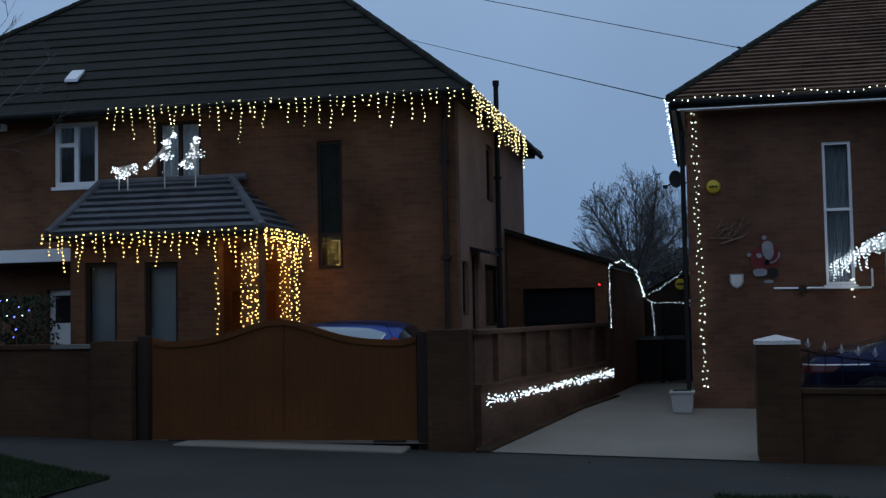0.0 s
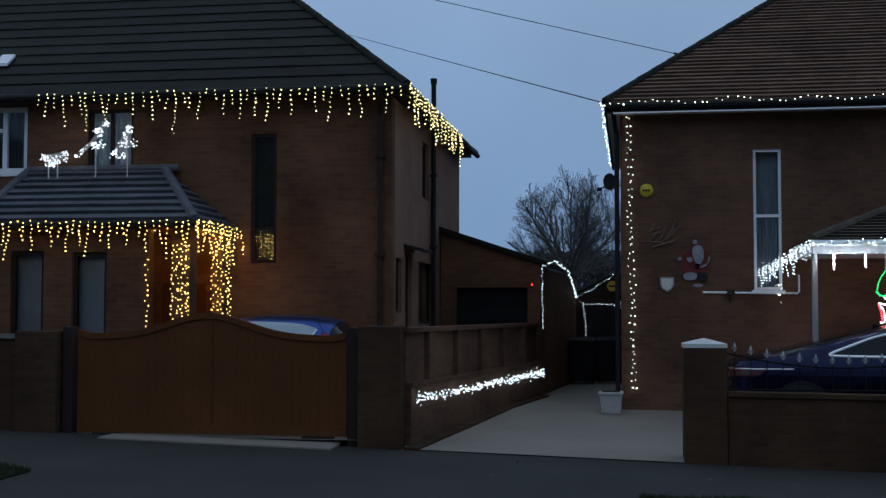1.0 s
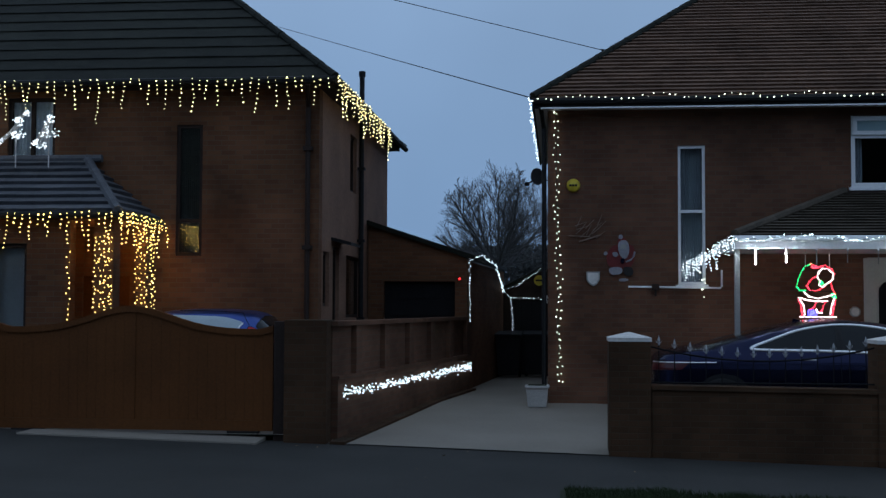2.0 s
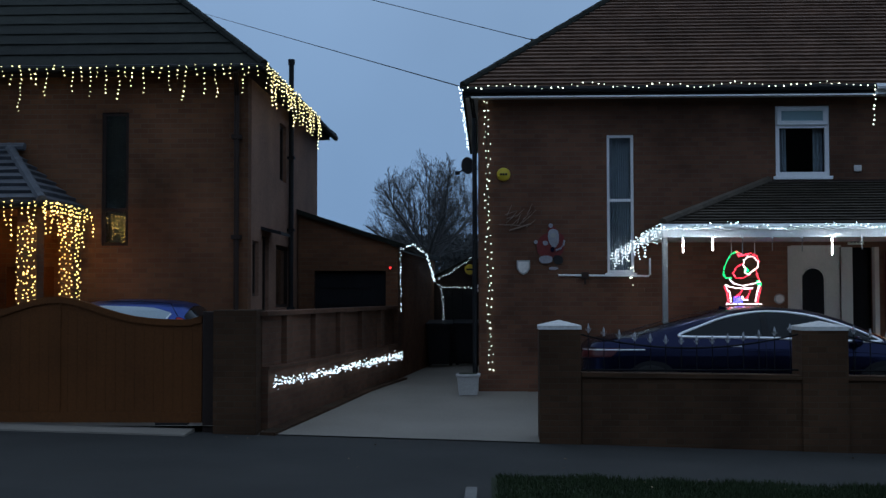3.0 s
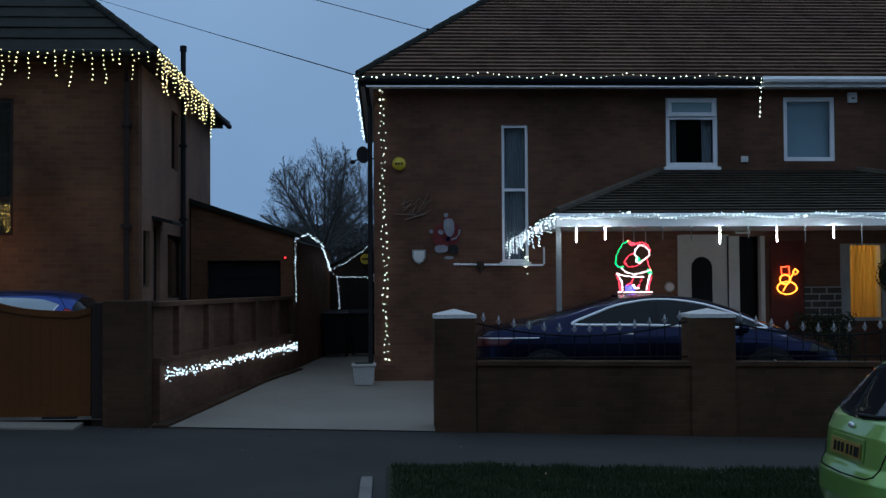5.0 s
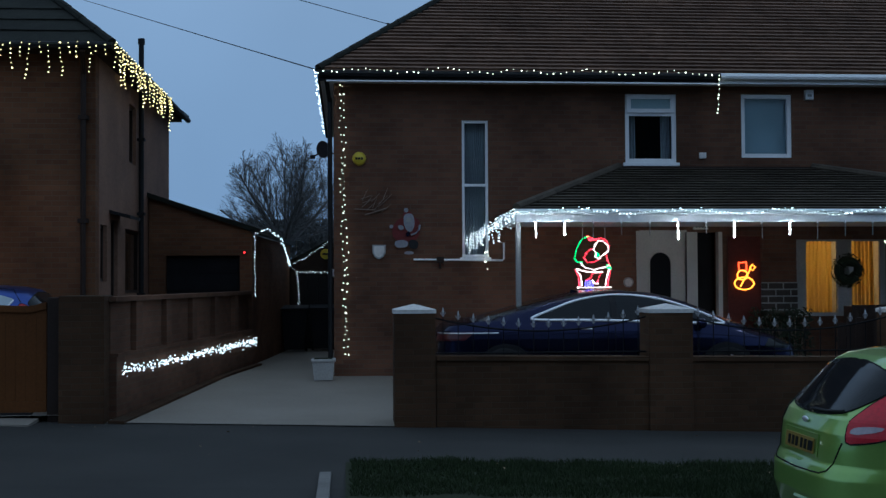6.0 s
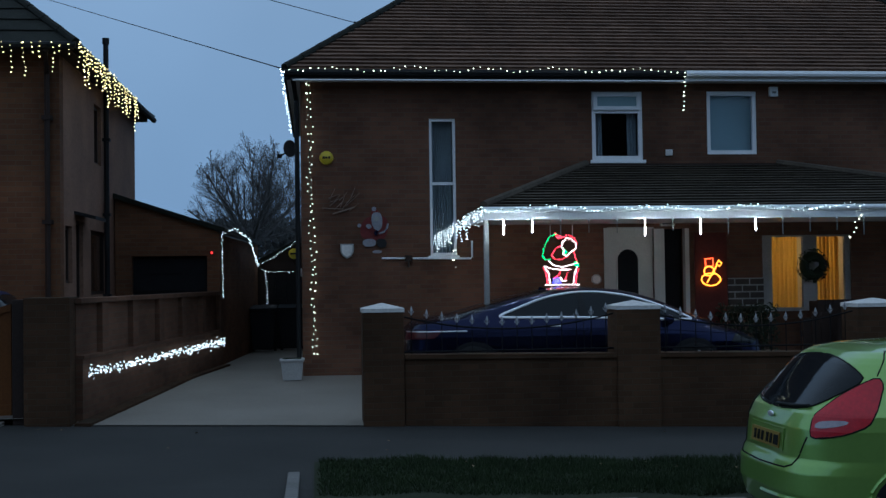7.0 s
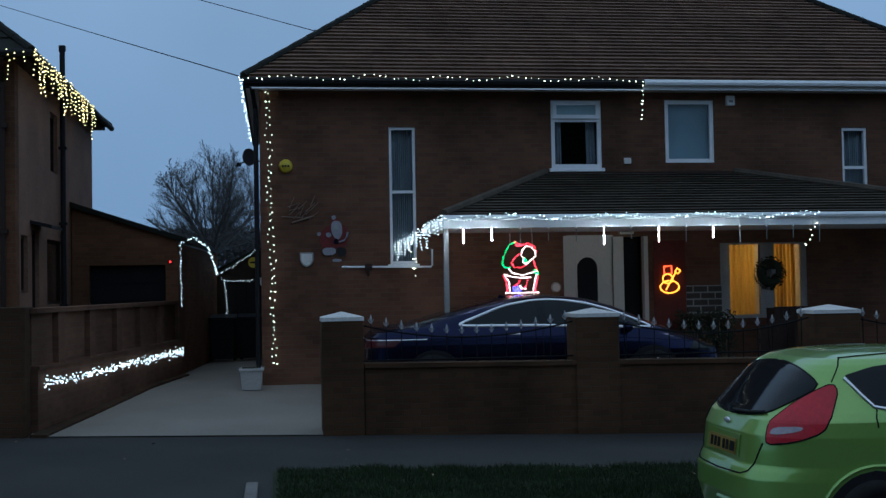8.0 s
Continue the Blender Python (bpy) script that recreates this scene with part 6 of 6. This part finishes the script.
# ---- planting ----
def leaf_mass(name, boxes, count, size, mat, label, category, seed):
    """A clipped mass of leaves on a woody core."""
    rnd = random.Random(seed)
    x0, x1, y0, y1, z0, z1 = boxes
    ob = thing(name, ((x0 + x1) / 2, (y0 + y1) / 2, z0), label, category)
    bm = bmesh.new()
    for k in range(18):
        x, y = rnd.uniform(x0 + 0.1, x1 - 0.1), rnd.uniform(y0 + 0.1, y1 - 0.1)
        bm_tube(bm, [(x, y, z0), (x + rnd.uniform(-0.1, 0.1), y, (z0 + z1) / 2), (x + rnd.uniform(-0.2, 0.2), y, z1 - 0.12)], 0.015, 5, 0.004)
    part("stems", bm, M_TWIG, ob, kind="stuff")
    verts, faces = [], []
    for k in range(count):
        u, v, w = rnd.random(), rnd.random(), rnd.random() ** 0.7
        bulge = 0.08 * noise.noise(Vector((u * 6, v * 3, w * 5)))
        c = Vector((x0 + (x1 - x0) * u, y0 + (y1 - y0) * v, z0 + (z1 - z0) * w + bulge))
        d = Vector((rnd.uniform(-1, 1), rnd.uniform(-1, 1), rnd.uniform(-1, 1))).normalized() * size
        e = d.orthogonal().normalized() * size * 0.4
        verts += [c - d * 0.3, c + e, c + d, c - e]
        faces.append((4 * k, 4 * k + 1, 4 * k + 2, 4 * k + 3))
    me = bpy.data.meshes.new("leaves")
    me.from_pydata([tuple(v) for v in verts], [], faces)
    me.materials.append(mat)
    lf = new("leaves", me)
    lf.parent, lf.matrix_parent_inverse = ob, Matrix.Translation(-ob.location)
    tagged(lf, kind="stuff")
    return ob


leaf_mass("garden_hedge", (-13, -9.22, 15.0, 15.6, 0.14, 2.16), 9000, 0.05, M_LEAF, "dark clipped hedge behind the front wall", "hedge", 3)
leaf_mass("garden_shrub", (6.7, 7.6, 18.6, 19.2, 0.14, 1.22), 2400, 0.05, M_LEAF, "dark evergreen shrub beside the patio window", "shrub", 4)
pl = [Vector((random.uniform(-10.5, -9.25), 14.98, random.uniform(1.5, 2.1))) for _ in range(26)]
lights("hedge_lights", (-9.7, 14.98, 1.5), pl[:17], [], 0.012, M_BLUEBULB, "scattered blue lights on a dark hedge")
lights("hedge_lights", (-9.7, 14.98, 1.5), pl[18:23], [], 0.009, M_COOL, "few white lights on a dark hedge")

M_BARK = material("winter_bark", (0.10, 0.093, 0.09), 0.9, vary=0.3, fine=12)


def bare_tree(x, y, z, fork, top, radius, seed, label, limbs=7, trunk=0.3, fine=1.0):
    """A leafless tree: a trunk that forks into rising limbs, with boughs, shoots and twigs filling a domed crown."""
    rnd = random.Random(seed)
    ob = thing("bare_tree", (x, y, z), label, "tree")
    wood, spray = bmesh.new(), bmesh.new()
    base = Vector((x, y, z + fork))

    def limit(p):
        """How far p lies out in the crown's dome: 1 at its edge."""
        d = p - base
        return math.hypot(math.hypot(d.x, d.y) / radius, max(0.0, d.z) / (top - fork))

    def grow(p, d, length, r, level):
        steps = 5 if level < 2 else 3
        line, q = [p.copy()], p.copy()
        for k in range(steps):
            d = (d + Vector((rnd.gauss(0, 0.09), rnd.gauss(0, 0.09), 0.05 if level < 3 else 0.03))).normalized()
            q = q + d * length / steps
            line.append(q.copy())
            if limit(q) > 1.05 + 0.1 * rnd.random():
                break
        bm_tube(wood if level < 2 else spray, line, r, 6 if level < 2 else 3, r * 0.3)
        if level >= 4:
            return
        count = (8, 6, 4, 3)[level]
        for k in range(int(count * fine)):
            t = (k + 0.6 + rnd.uniform(-0.3, 0.3)) / (count * fine) * 0.85 + 0.15
            i = min(len(line) - 2, int(t * (len(line) - 1)))
            o = line[i].lerp(line[i + 1], t * (len(line) - 1) - i)
            ax = Vector([rnd.uniform(-1, 1) for _ in range(3)]).normalized()
            side = (ax - d * ax.dot(d)).normalized()
            nd = (d * 0.75 + side * rnd.uniform(0.45, 0.85) + Vector((0, 0, 0.12))).normalized()
            grow(o, nd, length * rnd.uniform(0.38, 0.58) * (1.15 - 0.4 * t), max(0.006, r * (1 - 0.5 * t) * rnd.uniform(0.42, 0.55)), level + 1)

    bm_tube(wood, [(x, y, z), (x + 0.05, y, z + fork * 0.5), base], trunk, 10, trunk * 0.8)
    for k in range(limbs):
        a = 2 * math.pi * (k + rnd.uniform(-0.25, 0.25)) / limbs
        lean = rnd.uniform(0.55, 1.3) if k % 3 else rnd.uniform(0.05, 0.5)
        d = Vector((math.cos(a) * math.sin(lean), math.sin(a) * math.sin(lean), math.cos(lean)))
        grow(base - Vector((0, 0, rnd.uniform(0, 0.4))), d, (top - fork) * rnd.uniform(0.85, 1.05), trunk * rnd.uniform(0.32, 0.5), 0)
    part("trunk", wood, M_BARK, ob)
    part("twig_crown", spray, M_BARK, ob, kind="stuff")
    return ob


bare_tree(-3.05, 60, -0.3, 3.9, 8.8, 3.15, 12, "leafless spreading winter tree beyond the back gardens", limbs=13, trunk=0.24, fine=1.2)
bare_tree(-0.6, 74, -0.3, 2.8, 9.6, 3.4, 5, "leafless winter tree in the distance", limbs=8, trunk=0.18, fine=1.35)
bare_tree(3.2, 70, -0.3, 2.8, 9.0, 3.2, 8, "leafless winter tree in the distance", limbs=7, trunk=0.22, fine=1.0)
bare_tree(-9.85, 13.0, 0.1, 3.2, 6.6, 2.3, 31, "slender bare street tree at the verge", limbs=5, trunk=0.05, fine=0.5)
M_SCRUB = material("winter_scrub", (0.06, 0.06, 0.058), 0.95, vary=0.4)
leaf_mass("far_scrub", (-6.0, 10, 66, 76, -0.4, 5.2), 30000, 0.2, M_SCRUB, "dark tangled winter scrub beyond the gardens", "scrub", 9)

# ---- verges, kerb and cables ----
def road_z(x):
    return street(x) - 0.06


def verge_z(x, y):
    t = max(0.0, min(1.0, (y - 9.35) / 2.6))
    return (1 - t) * (street(x) + 0.03) + t * (street(x) + 0.006)


solid("verge", strip(lin(0.0, 60, 60), lin(9.35, 11.57, 8), lambda x, y: verge_z(x, y) + 0.012 * noise.noise(Vector((x * 2, y * 2, 0)))), M_SOIL, "rough grass verge along the kerb", "verge", "structure")
lefty = lambda x: 11.15 + max(0.0, min(1.65, (-6.2 - x) * 0.62))
bm = bmesh.new()
cols = lin(-40, -6.1, 90)
g = [[bm.verts.new((x, 9.35 + (lefty(x) - 9.35) * j / 8, max(verge_z(x, 9.35 + (lefty(x) - 9.35) * j / 8), street(x) + 0.012))) for j in range(9)] for x in cols]
for a, b in zip(g, g[1:]):
    for j in range(8):
        bm.faces.new((a[j], b[j], b[j + 1], a[j + 1]))
solid("verge", bm, M_SOIL, "rough grass verge with a cut-back corner", "verge", "structure")


def grass(region, count, seed, label):
    rnd = random.Random(seed)
    verts, faces = [], []
    while len(faces) < count:
        x, y, z = region(rnd)
        h, a = rnd.uniform(0.03, 0.085) * (0.6 + 0.8 * abs(noise.noise(Vector((x * 1.5, y * 1.5, 3))))), rnd.uniform(0, 2 * math.pi)
        dx, dy = 0.006 * math.cos(a), 0.006 * math.sin(a)
        n = len(verts)
        verts += [(x - dx, y - dy, z - 0.01), (x + dx, y + dy, z - 0.01), (x + rnd.gauss(0, 0.025), y + rnd.gauss(0, 0.025), z + h)]
        faces.append((n, n + 1, n + 2))
    me = bpy.data.meshes.new("grass")
    me.from_pydata(verts, [], faces)
    me.materials.append(M_GRASS)
    return tagged(new("grass", me), label, "grass", kind="stuff")


def right_verge(rnd):
    x, y = rnd.uniform(0.05, 6.5), rnd.uniform(9.6, 11.75)
    y += 0.16 * noise.noise(Vector((x * 1.7, 0, 4))) - 0.25 * rnd.random() ** 3 * (y > 11.3)
    return x, y, verge_z(x, y)


def left_verge(rnd):
    x = rnd.uniform(-10.5, -6.1)
    y = lefty(x) - 3.2 * rnd.random() ** 1.5
    return x, y, max(verge_z(x, y), street(x) + 0.012)


grass(right_verge, 42000, 5, "short dark winter grass on the verge")
grass(left_verge, 26000, 6, "short dark winter grass on the verge")
for y0, y1 in ((9.95, 10.78), (9.3, 9.93)):
    solid("edging_stone", box(-0.24, -0.13, y0, y1, -0.2, 0.02 + verge_z(0, y0), bevel=0.012), M_KERB, "pale worn edging stone at the verge corner", "edging stone", group="edging stones")
for k in range(30):
    x = -12 + k * 0.915
    if not -6.2 < x < -0.3:
        solid("kerb_stone", box(x, x + 0.905, 9.2, 9.33, road_z(x) - 0.1, road_z(x) + 0.09, bevel=0.012), M_KERB, "grey concrete kerb stone", "kerb", group="kerb stones", kind="structure")

# fallen leaves along the foot of the front wall and on the verge
rnd = random.Random(17)
verts, faces = [], []
for k in range(26):
    x = rnd.uniform(-4, 6.5)
    y = rnd.choice((rnd.uniform(13.6, 14.4), rnd.uniform(11.9, 14.2), rnd.uniform(10.6, 11.5) if x > 0.2 else rnd.uniform(12, 14)))
    z = street(x) + (0.012 if y > 11.7 else 0.07)
    a, r = rnd.uniform(0, 6.28), rnd.uniform(0.014, 0.028)
    n = len(verts)
    verts += [(x + r * math.cos(a + q) * w, y + r * math.sin(a + q) * w, z + rnd.uniform(0.0, 0.02)) for q, w in ((0, 1), (1.3, 0.6), (3.14, 1), (4.9, 0.6))]
    faces.append((n, n + 1, n + 2, n + 3))
me = bpy.data.meshes.new("fallen_leaves")
me.from_pydata(verts, [], faces)
me.materials.append(material("dry_leaf", (0.24, 0.17, 0.1), 0.8, vary=0.4))
tagged(new("fallen_leaves", me), "scattered dry leaves on the footpath and verge", "leaves", kind="stuff")


def cable(a, b, sag, label, radius=0.01):
    a, b = Vector(a), Vector(b)
    pts = [a.lerp(b, t) - Vector((0, 0, sag * 4 * t * (1 - t))) for t in lin(0, 1, 24)]
    ob = thing("overhead_cable", a, label, "cable")
    part("cable", tube(pts, radius, 6), M_BLACK, ob)
    part("insulator", tube([a, a + (b - a).normalized() * 0.12], 0.03, 8), M_BLACK, ob)


cable((-0.42, 19.02, 5.14), (-14.67, 55.4, 15.5), 0.01, "thin black overhead cable fixed to the eaves corner")
cable((1.19, 30.0, 8.25), (-18.0, 30.0, 13.35), 0.02, "thin black overhead cable behind the roof")
